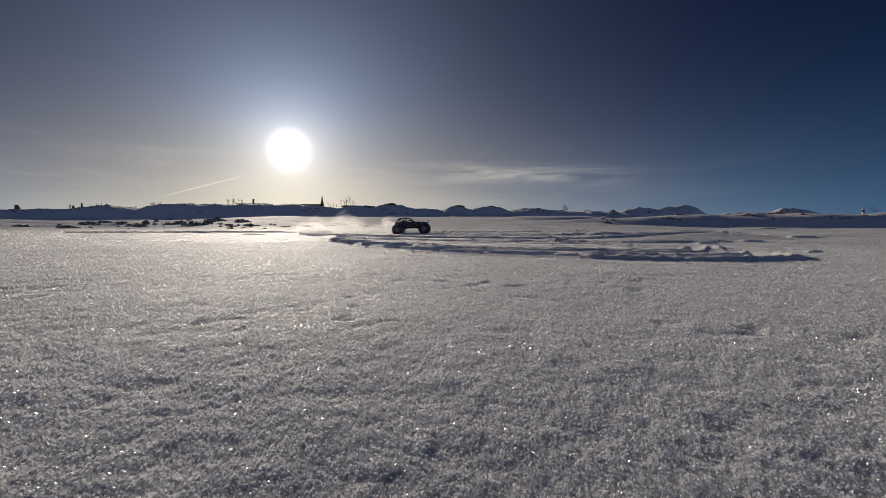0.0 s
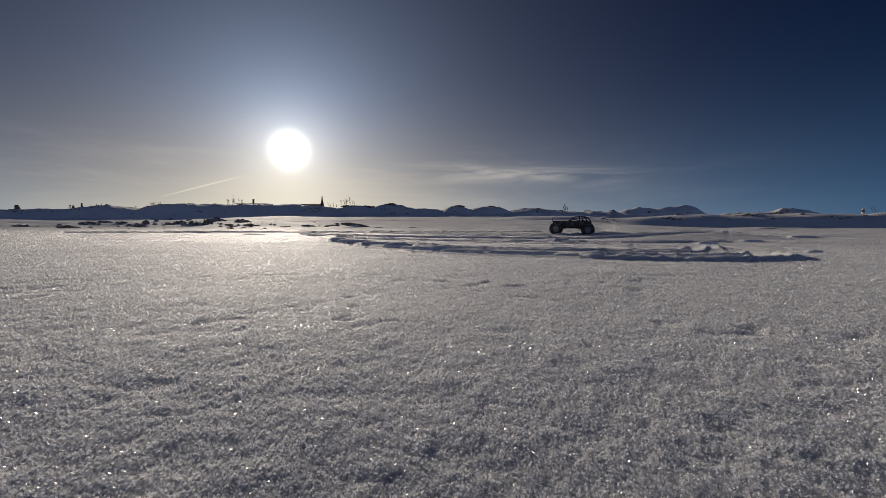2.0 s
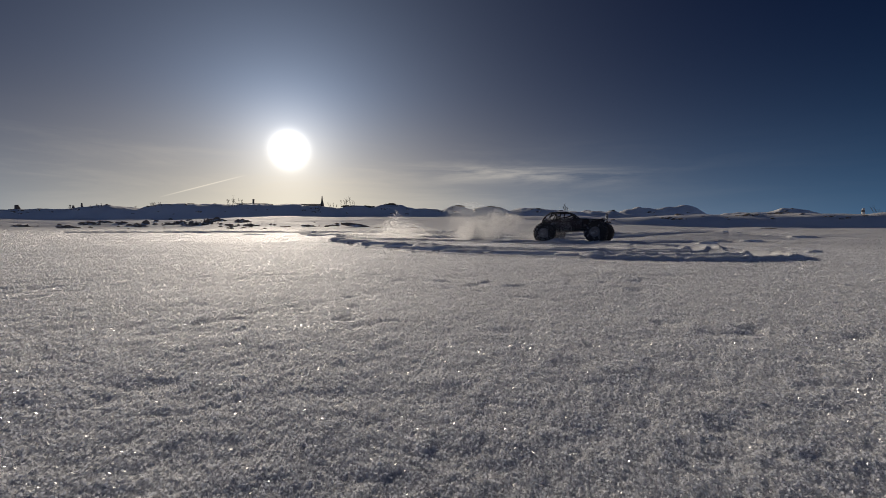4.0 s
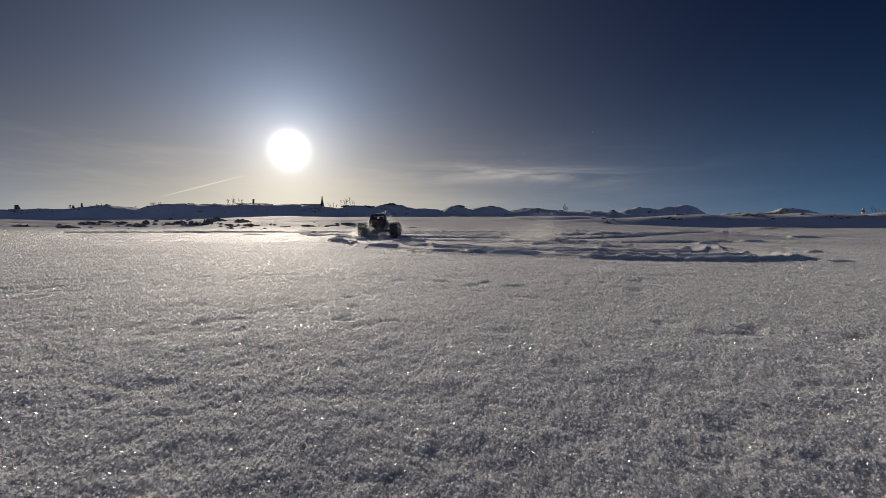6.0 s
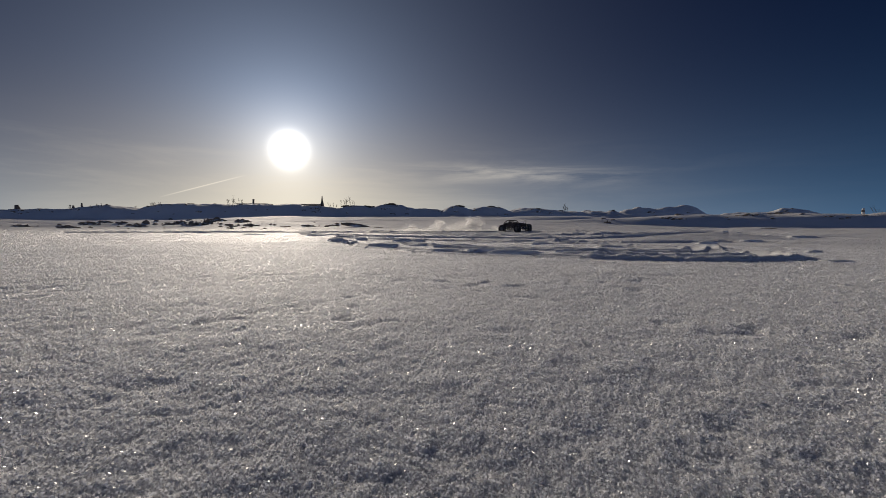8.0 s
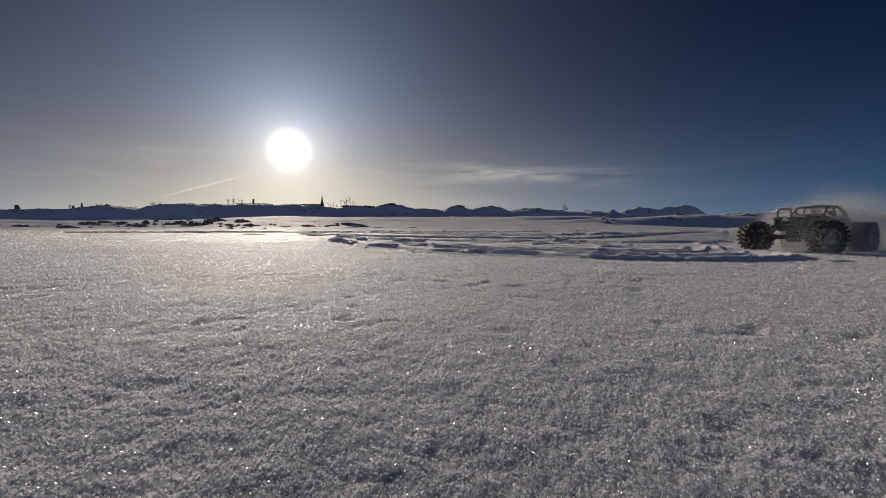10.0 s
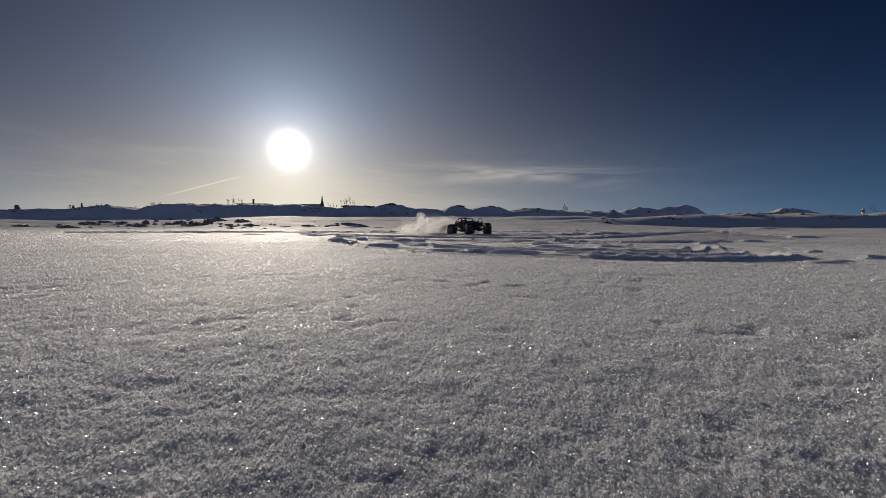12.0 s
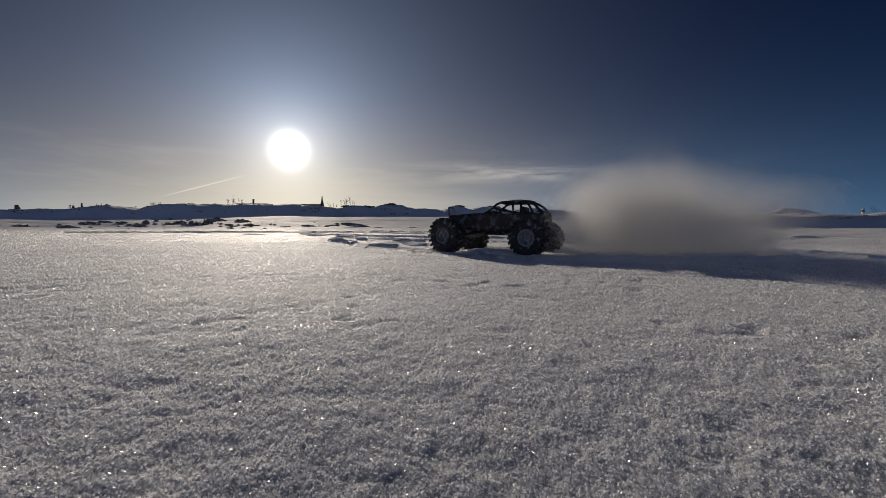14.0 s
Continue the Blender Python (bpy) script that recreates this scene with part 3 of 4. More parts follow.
for sy in (1, -1):
    for run in (
        [(0.045, 0.066, 0.168), (0.022, 0.064, 0.184), (-0.015, 0.058, 0.222), (-0.03, 0.056, 0.229), (-0.05, 0.055, TALL), (-0.135, 0.055, TALL),
         (-0.16, 0.056, 0.228), (-0.183, 0.059, 0.210), (-0.203, 0.064, 0.184), (-0.211, 0.066, 0.165)],
        [(-0.08, 0.055, TALL), (-0.085, 0.060, 0.202), (-0.09, 0.068, 0.165)],
        [(-0.14, 0.055, TALL), (-0.16, 0.061, 0.198), (-0.172, 0.066, 0.166)],
        [(0.0, 0.061, 0.204), (-0.035, 0.064, 0.190), (-0.088, 0.066, 0.18)],
        [(-0.213, 0.066, 0.168), (-0.05, 0.070, 0.166), (0.075, 0.066, 0.168), (0.21, 0.044, 0.158)],
        [(-0.165, 0.066, 0.168), (-0.15, 0.070, 0.13), (-0.12, 0.072, 0.102), (0.05, 0.072, 0.102), (0.12, 0.052, 0.104), (0.20, 0.044, 0.118), (0.212, 0.044, 0.156)],
    ):
        bm = bmesh.new()
        tube(bm, [(x, sy * y, cage_z(z)) for x, y, z in run], 0.0048, 8)
        part("cage_tube", bm, PLASTIC, truck)
for x, z, y in ((-0.03, 0.229, 0.056), (-0.08, TALL, 0.055), (-0.145, 0.231, 0.055), (-0.211, 0.166, 0.066), (0.045, 0.168, 0.066), (-0.203, 0.184, 0.064)):
    bm = bmesh.new()
    tube(bm, [(x, -y, cage_z(z)), (x, y, cage_z(z))], 0.0045, 8)
    part("cross_tube", bm, PLASTIC, truck)
bm = bmesh.new()
block(bm, (-0.15, -0.056, ROOF + 0.002), (-0.028, 0.056, ROOF + 0.008), 0.002, lambda x, y, z: (x, y, z - (0.005 if x > -0.08 else 0)))
part("roof_panel", bm, PAINT, truck, "dark roof panel with a crust of snow")

bm = bmesh.new()
block(bm, (-0.216, -0.06, 0.118), (-0.208, 0.06, 0.168), 0.003)
part("tail_panel", bm, PAINT, truck)


def snow_crust(cx, cz, sx, sy, sz, seed):
    bm = bmesh.new()
    bmesh.ops.create_icosphere(bm, subdivisions=3, radius=1.0)
    off = Vector((seed, seed * 2, 0))
    for v in bm.verts:
        n = noise.noise(v.co * 2.2 + off) + 0.6 * noise.noise(v.co * 5 + off)
        v.co *= 1 + 0.35 * n
        v.co = Vector((cx + v.co.x * sx, v.co.y * sy, cz + max(v.co.z, -0.3) * sz))
    part("snow_crust", bm, SNOW, truck, "thin crust of fresh snow")


snow_crust(-0.09, ROOF + 0.008, 0.042, 0.036, 0.005, 3)
snow_crust(0.12, 0.166, 0.055, 0.028, 0.006, 8)
snow_crust(0.205, 0.150, 0.012, 0.022, 0.012, 12)
# front bumper loop, rear bumper
bm = bmesh.new()
tube(bm, [(0.205, -0.028, 0.150), (0.222, -0.028, 0.165), (0.226, -0.026, 0.190), (0.227, -0.018, 0.199), (0.227, 0.018, 0.199), (0.226, 0.026, 0.190), (0.222, 0.028, 0.165), (0.205, 0.028, 0.150)], 0.004, 8)
part("bumper_hoop", bm, STEEL, truck, "bare metal hoop on the front bumper")
bm = bmesh.new()
tube(bm, [(0.205, -0.055, 0.118), (0.232, -0.045, 0.122), (0.236, 0, 0.122), (0.232, 0.045, 0.122), (0.205, 0.055, 0.118)], 0.0055, 8)
part("front_bumper", bm, PLASTIC, truck)
bm = bmesh.new()
tube(bm, [(-0.165, -0.06, 0.125), (-0.225, -0.05, 0.132), (-0.232, 0, 0.132), (-0.225, 0.05, 0.132), (-0.165, 0.06, 0.125)], 0.0055, 8)
part("rear_bumper", bm, PLASTIC, truck)
# seats and dash inside the cage
for sy in (1, -1):
    bm = bmesh.new()
    block(bm, (-0.11, sy * 0.028 - 0.018, 0.15), (-0.065, sy * 0.028 + 0.018, 0.166), 0.005)
    block(bm, (-0.123, sy * 0.028 - 0.018, 0.15), (-0.107, sy * 0.028 + 0.018, 0.202), 0.006)
    part("seat", bm, PLASTIC, truck)
bm = bmesh.new()
block(bm, (0.0, -0.055, 0.155), (0.03, 0.055, 0.182), 0.006)
part("dashboard", bm, PLASTIC, truck)
bm = bmesh.new()
lathe(bm, [(0.014, 0.0), (0.017, 0.002), (0.017, -0.002)], 18)
bmesh.ops.transform(bm, matrix=Matrix.Translation((-0.013, 0.028, 0.188)) @ Matrix.Rotation(radians(65), 4, "Z") @ Matrix.Rotation(radians(25), 4, "X"), verts=bm.verts)
part("steering_wheel", bm, PLASTIC, truck)
# battery tray and motor at the back
bm = bmesh.new()
block(bm, (-0.165, -0.045, 0.14), (-0.10, 0.045, 0.178), 0.006)
part("battery_box", bm, PLASTIC, truck)


def triangles(name, v, mat):
    """A mesh of loose triangles from their corners, three by three."""
    n = len(v) // 3
    me = bpy.data.meshes.new(name)
    me.vertices.add(3 * n)
    me.vertices.foreach_set("co", v.astype(np.float32).ravel())
    me.loops.add(3 * n)
    me.loops.foreach_set("vertex_index", np.arange(3 * n, dtype=np.int32))
    me.polygons.add(n)
    me.polygons.foreach_set("loop_start", np.arange(0, 3 * n, 3, dtype=np.int32))
    me.update(calc_edges=True)
    me.materials.append(mat)
    return me


# ---- snow thrown up by the wheels: loose clouds of flakes that rise out of the snow and sink back into it ----
def flake_mesh(name, count, radius, flat, size, seed):
    rng = np.random.default_rng(seed)
    c = rng.normal(0, 1, (count, 3))
    far = np.linalg.norm(c, axis=1, keepdims=True)
    c = np.where(far > 1.9, c / far * rng.uniform(0.6, 1.9, (count, 1)), c) * radius * np.array([1.0, 1.0, flat]) * 0.46
    # a few strands, so that the cloud is uneven
    k = rng.integers(0, 9, count)
    c = c * rng.uniform(0.45, 1.5, (9, 3))[k] + rng.normal(0, 0.42 * radius, (9, 3))[k] * np.array([1.0, 1.0, flat])
    s = size * rng.uniform(0.5, 1.3, (count, 1))
    d1 = rng.normal(0, 1, (count, 3))
    d2 = rng.normal(0, 1, (count, 3))
    d1 /= np.linalg.norm(d1, axis=1, keepdims=True)
    d2 -= d1 * np.sum(d1 * d2, 1, keepdims=True)
    d2 /= np.linalg.norm(d2, axis=1, keepdims=True)
    v = np.stack([c + d1 * s, c - 0.5 * d1 * s + 0.87 * d2 * s, c - 0.5 * d1 * s - 0.87 * d2 * s], 1).reshape(-1, 3)
    return triangles(name, v, SPRAY)


PUFFS = []
# how hard the wheels dig, over the seconds
SPRAY_T = [0.0, 0.4, 0.7, 1.2, 2.2, 2.5, 2.75, 2.9, 3.2, 3.5, 4.4, 5.0, 5.3, 5.5, 5.8, 6.1, 6.25, 6.6, 7.4, 7.8, 8.2, 9.6, 10.0, 10.25, 10.5, 10.75, 10.9, 11.1, 11.4, 11.8, 12.6, 13.0, 13.3, 13.6, 14.0]
SPRAY_P = [0.55, 0.6, 0.1, 0.2, 0.15, 0.15, 0.4, 1.0, 1.0, 0.5, 0.4, 0.8, 0.7, 0.3, 0.3, 0.6, 0.9, 0.9, 0.87, 0.6, 0.4, 0.4, 0.8, 0.9, 0.3, 0.75, 0.6, 0.6, 0.2, 0.75, 0.6, 0.65, 0.4, 0.9, 1.0]


def build_spray():
    far_kinds = ((([flake_mesh("snow_burst", 20000, 0.12, 0.8, 0.0016, 110 + i) for i in range(3)]), 0.11, 0.65, 0.03),
                 (([flake_mesh("snow_burst", 52000, 0.21, 0.8, 0.0018, 120 + i) for i in range(3)]), 0.19, 1.2, 0.05))
    near_kinds = ((([flake_mesh("snow_burst", 42000, 0.12, 0.85, 0.00075, 130 + i) for i in range(3)]), 0.11, 0.5, 0.02),
                  (([flake_mesh("snow_burst", 190000, 0.22, 0.85, 0.00075, 140 + i) for i in range(3)]), 0.19, 0.85, 0.04))
    flecks = [flake_mesh("snow_flecks", 420, 0.36, 0.8, 0.0016, 150 + i) for i in range(2)]
    rng = np.random.default_rng(7)
    fleck_rng = np.random.default_rng(8)
    t = -0.9
    while t < 14.0:
        tt = max(t, 0.0)
        x, y, yaw = way_at(tt)
        x2, y2, yaw2 = way_at(min(tt + 0.05, 14.0))
        vx, vy = (x2 - x) / 0.05, (y2 - y) / 0.05
        if t < 0:
            x, y = x + vx * t, y + vy * t
        speed = math.hypot(vx, vy)
        turn = abs(yaw2 - yaw) / 0.05
        power = float(np.interp(tt, SPRAY_T, SPRAY_P))
        a = radians(yaw)
        back = Vector((-math.cos(a), -math.sin(a)))
        base_at = Vector((x, y)) + back * 0.22
        close_by = y < 3.3 and not 3.3 < t < 4.8
        kinds = near_kinds if close_by else far_kinds
        for meshes, rad, life, lag in kinds * (2 if power > 0.84 else 1) + (kinds[1:] if power > 0.72 else ()):
            if rng.random() > (0.1 + 0.9 * power if rad > 0.15 else 0.25 + 1.2 * power):
                continue
            ob = new("snow_burst", meshes[rng.integers(0, len(meshes))])
            tagged(ob, "loose cloud of snow thrown up behind the wheels", "snow spray", "snow spray", "stuff")
            out_v = back * (0.6 + 0.9 * power) * rng.uniform(0.5, 1.2) + Vector((vx, vy)) * 0.45 + Vector(rng.normal(0, 0.16, 2))
            rise = (0.7 + 0.3 * power) * rng.uniform(0.45, 1.25) * (0.75 if rad > 0.15 and not close_by else 0.82 if rad > 0.15 else 1.0)
            side = Vector((-back.y, back.x)) * float(rng.uniform(-0.12, 0.12))
            PUFFS.append((ob, t + lag - 0.2, base_at + side, out_v, rise, rad, life * (0.8 + 0.5 * power), float(rng.uniform(0, 360))))
        # coarse single flakes fly higher and farther than the dust
        if (close_by and power > 0.25 and t < 11.6) or t < 0.3:
            ob = new("snow_flecks", flecks[fleck_rng.integers(0, 2)])
            tagged(ob, "single coarse snow flakes flung high by the wheels", "snow spray", "snow spray", "stuff")
            PUFFS.append((ob, t - 0.2, base_at, back * 1.6 + Vector((vx, vy)) * 0.3, float(fleck_rng.uniform(1.1, 1.9)), 0.36, 1.1, float(fleck_rng.uniform(0, 360))))
        t += (0.155 - 0.08 * power) * (1.0 if close_by else 1.35)


build_spray()


# ---- frost crystals on the crust ----
def build_frost():
    """Hoar crystals that stand on the crust: thin upright plates, each a little askew."""
    rng = np.random.default_rng(11)
    r = np.exp(rng.uniform(math.log(0.14), math.log(15.0), 1000000))
    r = r[rng.random(len(r)) < np.clip((15.0 - r) / 10.0, 0, 1)]
    n = len(r)
    a = rng.uniform(-0.92, 0.92, n)
    x, y = r * np.sin(a), r * np.cos(a)
    z = ground_height(x, y)
    s = np.minimum(0.0004 + 0.00095 * r ** 0.75, 0.0045)[:, None] * rng.uniform(0.4, 1.3, (n, 1)) ** 1.5
    turn = rng.uniform(0, 2 * math.pi, n)
    flat = np.stack([np.cos(turn), np.sin(turn), np.zeros(n)], 1)
    up = rng.normal(0, 0.45, (n, 3))
    up[:, 2] = 1.0
    up /= np.linalg.norm(up, axis=1, keepdims=True)
    wide = flat - up * np.sum(flat * up, 1, keepdims=True)
    c = np.stack([x, y, z - 0.2 * s[:, 0]], 1)
    v = np.stack([c + up * s * 1.5, c - 0.62 * wide * s, c + 0.62 * wide * s], 1).reshape(-1, 3)
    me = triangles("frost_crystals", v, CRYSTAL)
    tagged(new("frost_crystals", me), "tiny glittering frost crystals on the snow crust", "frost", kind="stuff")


build_frost()


def build_glints():
    """Single mirror-like facets among the frost, turned every way."""
    rng = np.random.default_rng(12)
    n = 190000
    r = np.exp(rng.uniform(math.log(0.14), math.log(3.0), n))
    a = rng.uniform(-0.92, 0.92, n)
    x, y = r * np.sin(a), r * np.cos(a)
    s = (0.0004 + 0.0011 * r ** 0.7)[:, None] * rng.uniform(0.4, 1.2, (n, 1))
    c = np.stack([x, y, ground_height(x, y) + s[:, 0]], 1)
    d1 = rng.normal(0, 1, (n, 3))
    d2 = rng.normal(0, 1, (n, 3))
    d1 /= np.linalg.norm(d1, axis=1, keepdims=True)
    d2 -= d1 * np.sum(d1 * d2, 1, keepdims=True)
    d2 /= np.linalg.norm(d2, axis=1, keepdims=True)
    v = np.stack([c + d1 * s, c - 0.5 * d1 * s + 0.87 * d2 * s, c - 0.5 * d1 * s - 0.87 * d2 * s], 1).reshape(-1, 3)
    me = triangles("frost_glints", v, GLINT)
    tagged(new("frost_glints", me), "mirror-bright ice facets scattered over the snow crust", "frost", kind="stuff")


build_glints()


# ---- things on the snow ----
def on_ground(px, py):
    """Where the line of sight of that bearing and dip meets the snow."""
    way = CAM.to_3x3() @ Vector(((px - 784.0) / F, (441.0 - py) / F, -1.0))
    ds = np.exp(np.linspace(math.log(1.0), math.log(260), 3000))
    x, y = way.x * ds, way.y * ds
    under = (EYE_H + way.z * ds) < ground_height(x, y, False)
    k = int(np.argmax(under)) if under.any() else len(ds) - 1
    return x[k], y[k], float(ground_height(x[k:k + 1], y[k:k + 1], False)[0])


def crest_spot(px, py):
    """The snow at that bearing, no higher than the crest of the bank."""
    while py < 400:
        x, y, z = on_ground(px, py)
        if y < 90:
            return x, y, z
        py += 0.5
    return x, y, z


def lump(name, mat, sx, sy, sz, seed, rough=0.35, sub=3):
    """An uneven boulder or clod, flat below."""
    bm = bmesh.new()
    bmesh.ops.create_icosphere(bm, subdivisions=sub, radius=1.0)
    off = Vector((seed * 3.7, seed * 1.3, seed * 2.1))
    for v in bm.verts:
        n = noise.noise(v.co * 1.3 + off) + 0.5 * noise.noise(v.co * 3.1 + off) + 0.3 * noise.noise(v.co * 6.5 + off)
        v.co *= 1 + rough * n
        v.co = Vector((v.co.x * sx, v.co.y * sy, max(v.co.z, -0.45) * sz))
    me = bpy.data.meshes.new(name)
    bm.to_mesh(me)
    bm.free()
    me.materials.append(mat)
    me.polygons.foreach_set("use_smooth", np.ones(len(me.polygons), bool))
    return new(name, me)


ROCKS = [(40, 402, 40, 5), (118, 404, 46, 7), (155, 397, 34, 6), (185, 394, 30, 5), (215, 395, 22, 4), (247, 401, 30, 6), (258, 396, 14, 8), (300, 398, 20, 5), (342, 399, 44, 8), (368, 395, 18, 10),
         (385, 392, 30, 8), (318, 394, 24, 5), (430, 394, 28, 9), (444, 400, 26, 5), (405, 399, 16, 4), (410, 401, 20, 3), (545, 401, 26, 4), (590, 400, 20, 3), (505, 402, 20, 2),
         (670, 403, 14, 2), (730, 403, 14, 2), (1185, 388, 24, 4), (1325, 382, 36, 4), (1075, 395, 10, 5), (1385, 378, 40, 3), (1360, 405, 20, 2)]
for k, (px, py, w, h) in enumerate(ROCKS):
    x, y, z = on_ground(px, py)
    m = y / F
    for q, (du_, f) in enumerate(((0.0, 0.5), (-0.38, 0.34), (0.36, 0.38), (0.1, 0.26))):
        xx, yy = x + du_ * w * m, y + (0.0, 0.5, -0.4, -0.9)[q] * w * 0.3 * m
        zz = float(ground_height(np.array([xx]), np.array([yy]), False)[0])
        rock = lump("rock", ROCK, w * 0.5 * f * m, w * 0.4 * f * m, h * (0.6 if q == 0 else 0.4) * m, 10 * k + q + 1, 0.85)
        rock.location = (xx, yy, zz)
        rock.data.polygons.foreach_set("use_smooth", np.zeros(len(rock.data.polygons), bool))
        tagged(rock, "dark low rock poking through the snow", "rock", "rocks on the snowfield")
rng_bank = random.Random(5)
for k in range(70):
    px0, py0, w0, _ = ROCKS[rng_bank.randrange(18)]
    x, y, z = on_ground(px0 + rng_bank.gauss(0, 30), min(max(py0 + rng_bank.gauss(0, 3.5), 389), 406))
    m = y / F
    w = rng_bank.uniform(2.5, 8)
    rock = lump("rock", ROCK, w * 0.5 * m, w * 0.4 * m, w * 0.30 * m, k + 900, 0.8, 2)
    rock.location = (x, y, z)
    tagged(rock, "small dark stone between snow ledges", "rock", "rocks on the snowfield")
for k in range(46):
    px, py = rng_bank.uniform(0, 1000), rng_bank.uniform(367, 381)
    x, y, z = on_ground(px, py)
    if y > 55:
        continue
    m = y / F
    w = rng_bank.uniform(3, 9)
    rock = lump("rock", ROCK, w * 0.5 * m, w * 0.4 * m, w * 0.24 * m, k + 400, 0.7, 2)
    rock.location = (x, y, z)
    tagged(rock, "small dark stone showing through the snow bank", "rock", "stones on the bank")
for k in range(34):
    px, py = rng_bank.uniform(1050, 1568), rng_bank.uniform(366, 390)
    x, y, z = on_ground(px, py)
    if y > 95:
        continue
    m = y / F
    w = rng_bank.uniform(4, 14)
    rock = lump("rock", ROCK, w * 0.5 * m, w * 0.4 * m, w * 0.16 * m, k + 500, 0.8, 2)
    rock.location = (x, y, z)
    tagged(rock, "dark rock on the far snowy hill", "rock", "rocks on the hill")
# slanting flat slab
x, y, z = on_ground(630, 402)
slab = lump("rock", ROCK, 26 * y / F, 8 * y / F, 4.5 * y / F, 77, 0.2)
slab.location = (x, y, z + 0.03)
slab.rotation_euler = (0, radians(9), 0)
tagged(slab, "flat slanting dark slab of rock in the snow", "rock", "rocks on the snowfield")


def shrub(px, py, height, stems, seed, lean=0.0):
    """A bare bush: thin stems that fork twice."""
    rng = random.Random(seed)
    x, y, z = crest_spot(px, py)
    m = y / F
    root = new("bare_shrub")
    root.location = (x, y, z - 0.03)
    tagged(root, "leafless bush with thin dark twigs on the snow bank", "shrub", "bare bushes")
    for k in range(stems):
        bm = bmesh.new()
        hgt = height * m * rng.uniform(0.6, 1.05)
        a = Vector(((k - stems / 2) * 0.18 * height * m + rng.uniform(-1, 1) * 0.05, rng.uniform(-0.1, 0.1), -0.05))
        d = Vector((rng.uniform(-0.35, 0.35) + lean, rng.uniform(-0.3, 0.3), 1)).normalized()
        pts = [a, a + d * hgt * 0.35, a + d * hgt * 0.7 + Vector((rng.uniform(-.06, .06) * hgt, 0, 0)), a + d * hgt + Vector((rng.uniform(-.12, .12) * hgt, 0, 0))]
        r0 = 0.2 * m
        tube(bm, pts[:3], r0, 5)
        tube(bm, pts[2:], r0 * 0.7, 4)
        for f in range(5):
            p = pts[1].lerp(pts[3], rng.uniform(0, 0.8))
            e = Vector((rng.uniform(-0.8, 0.8), rng.uniform(-0.4, 0.4), rng.uniform(0.4, 1))).normalized()
            q = p + e * hgt * rng.uniform(0.15, 0.35)
            tube(bm, [p, q], r0 * 0.55, 4)
            tube(bm, [p.lerp(q, 0.5), p.lerp(q, 0.5) + Vector((e.x * 0.3 - 0.3, 0, 0.8)) * hgt * 0.14], r0 * 0.45, 4)
        part("stem", bm, TWIG, root)
    return root


for spec in ((413, 366, 22, 5, 1), (428, 364, 14, 3, 2), (610, 366, 18, 4, 3), (624, 366, 18, 5, 4), (272, 366, 10, 6, 5), (285, 365, 8, 4, 6), (180, 368, 11, 4, 7, -0.5),
             (165, 369, 8, 3, 8, -0.6), (1000, 376, 22, 3, 9), (1004, 376, 13, 3, 10), (1562, 382, 28, 3, 11, -0.6), (590, 370, 16, 4, 12), (330, 364, 5, 4, 13), (240, 366, 6, 4, 14),
             (125, 371, 9, 3, 15), (565, 378, 14, 4, 16), (868, 368, 6, 2, 17), (702, 366, 6, 3, 18)):
    shrub(*spec)


for k, (px, w, h) in enumerate(((650, 26, 3), (690, 30, 4), (812, 22, 3), (868, 20, 2), (340, 18, 2), (300, 16, 2), (190, 14, 2), (265, 14, 2), (380, 12, 2), (615, 24, 2), (955, 24, 2), (1085, 14, 3), (880, 14, 2))):
    x, y, z = crest_spot(px, 355)
    m = y / F
    tuft = lump("heather_patch", TWIG, w * 0.36 * m, w * 0.25 * m, h * 0.8 * m, k + 600, 0.8)
    tuft.location = (x, y + 0.05, z - 0.04)
    tagged(tuft, "dark heather showing on the crest of the bank", "heather", "heather on the bank")


def skyline(px, py, dist):
    """A place at that bearing and dist, and the height at which py lies there."""
    way = CAM.to_3x3() @ Vector(((px - 784.0) / F, (441.0 - py) / F, -1.0))
    k = dist / way.y
    return way.x * k, dist, EYE_H + way.z * k


def foot(x, y):
    return float(ground_height(np.array([x]), np.array([y]), False)[0])


# small chapel with a steep spire on the moor
D = 150.0
M = D / F
x, y, top = skyline(548, 362, D)
zf = foot(x, y)
chapel = tagged(new("chapel"), "small dark wooden chapel with a pointed spire on the ridge", "chapel")
chapel.location = (x, y, zf - 0.3)
H = top - zf + 0.3
bm = bmesh.new()
block(bm, (-25 * M, -2.5, 0), (22 * M, 2.5, H - 0.5), 0.03)
part("wall", bm, WALL, chapel)
bm = bmesh.new()
for yy in (-1, 1):
    vs = [bm.verts.new(p) for p in ((-25.5 * M, 0, H), (22 * M, 0, H), (22 * M, yy * 2.8, H - 0.6), (-25.5 * M, yy * 2.8, H - 0.6))]
    f = bm.faces.new(vs)
    ex = bmesh.ops.extrude_face_region(bm, geom=[f])
    bmesh.ops.translate(bm, verts=[v for v in ex["geom"] if isinstance(v, bmesh.types.BMVert)], vec=(0, 0, 0.12))
bmesh.ops.recalc_face_normals(bm, faces=bm.faces)
part("roof", bm, WALL, chapel)
bm = bmesh.new()
lower = bmesh.ops.create_cone(bm, segments=8, radius1=3.4 * M, radius2=1.4 * M, depth=7 * M, cap_ends=True)
bmesh.ops.translate(bm, verts=lower["verts"], vec=(22 * M, 0, H + 3.0 * M))
upper = bmesh.ops.create_cone(bm, segments=8, radius1=1.5 * M, radius2=0.7 * M, depth=9 * M, cap_ends=True)
bmesh.ops.translate(bm, verts=upper["verts"], vec=(22 * M, 0, H + 10.5 * M))
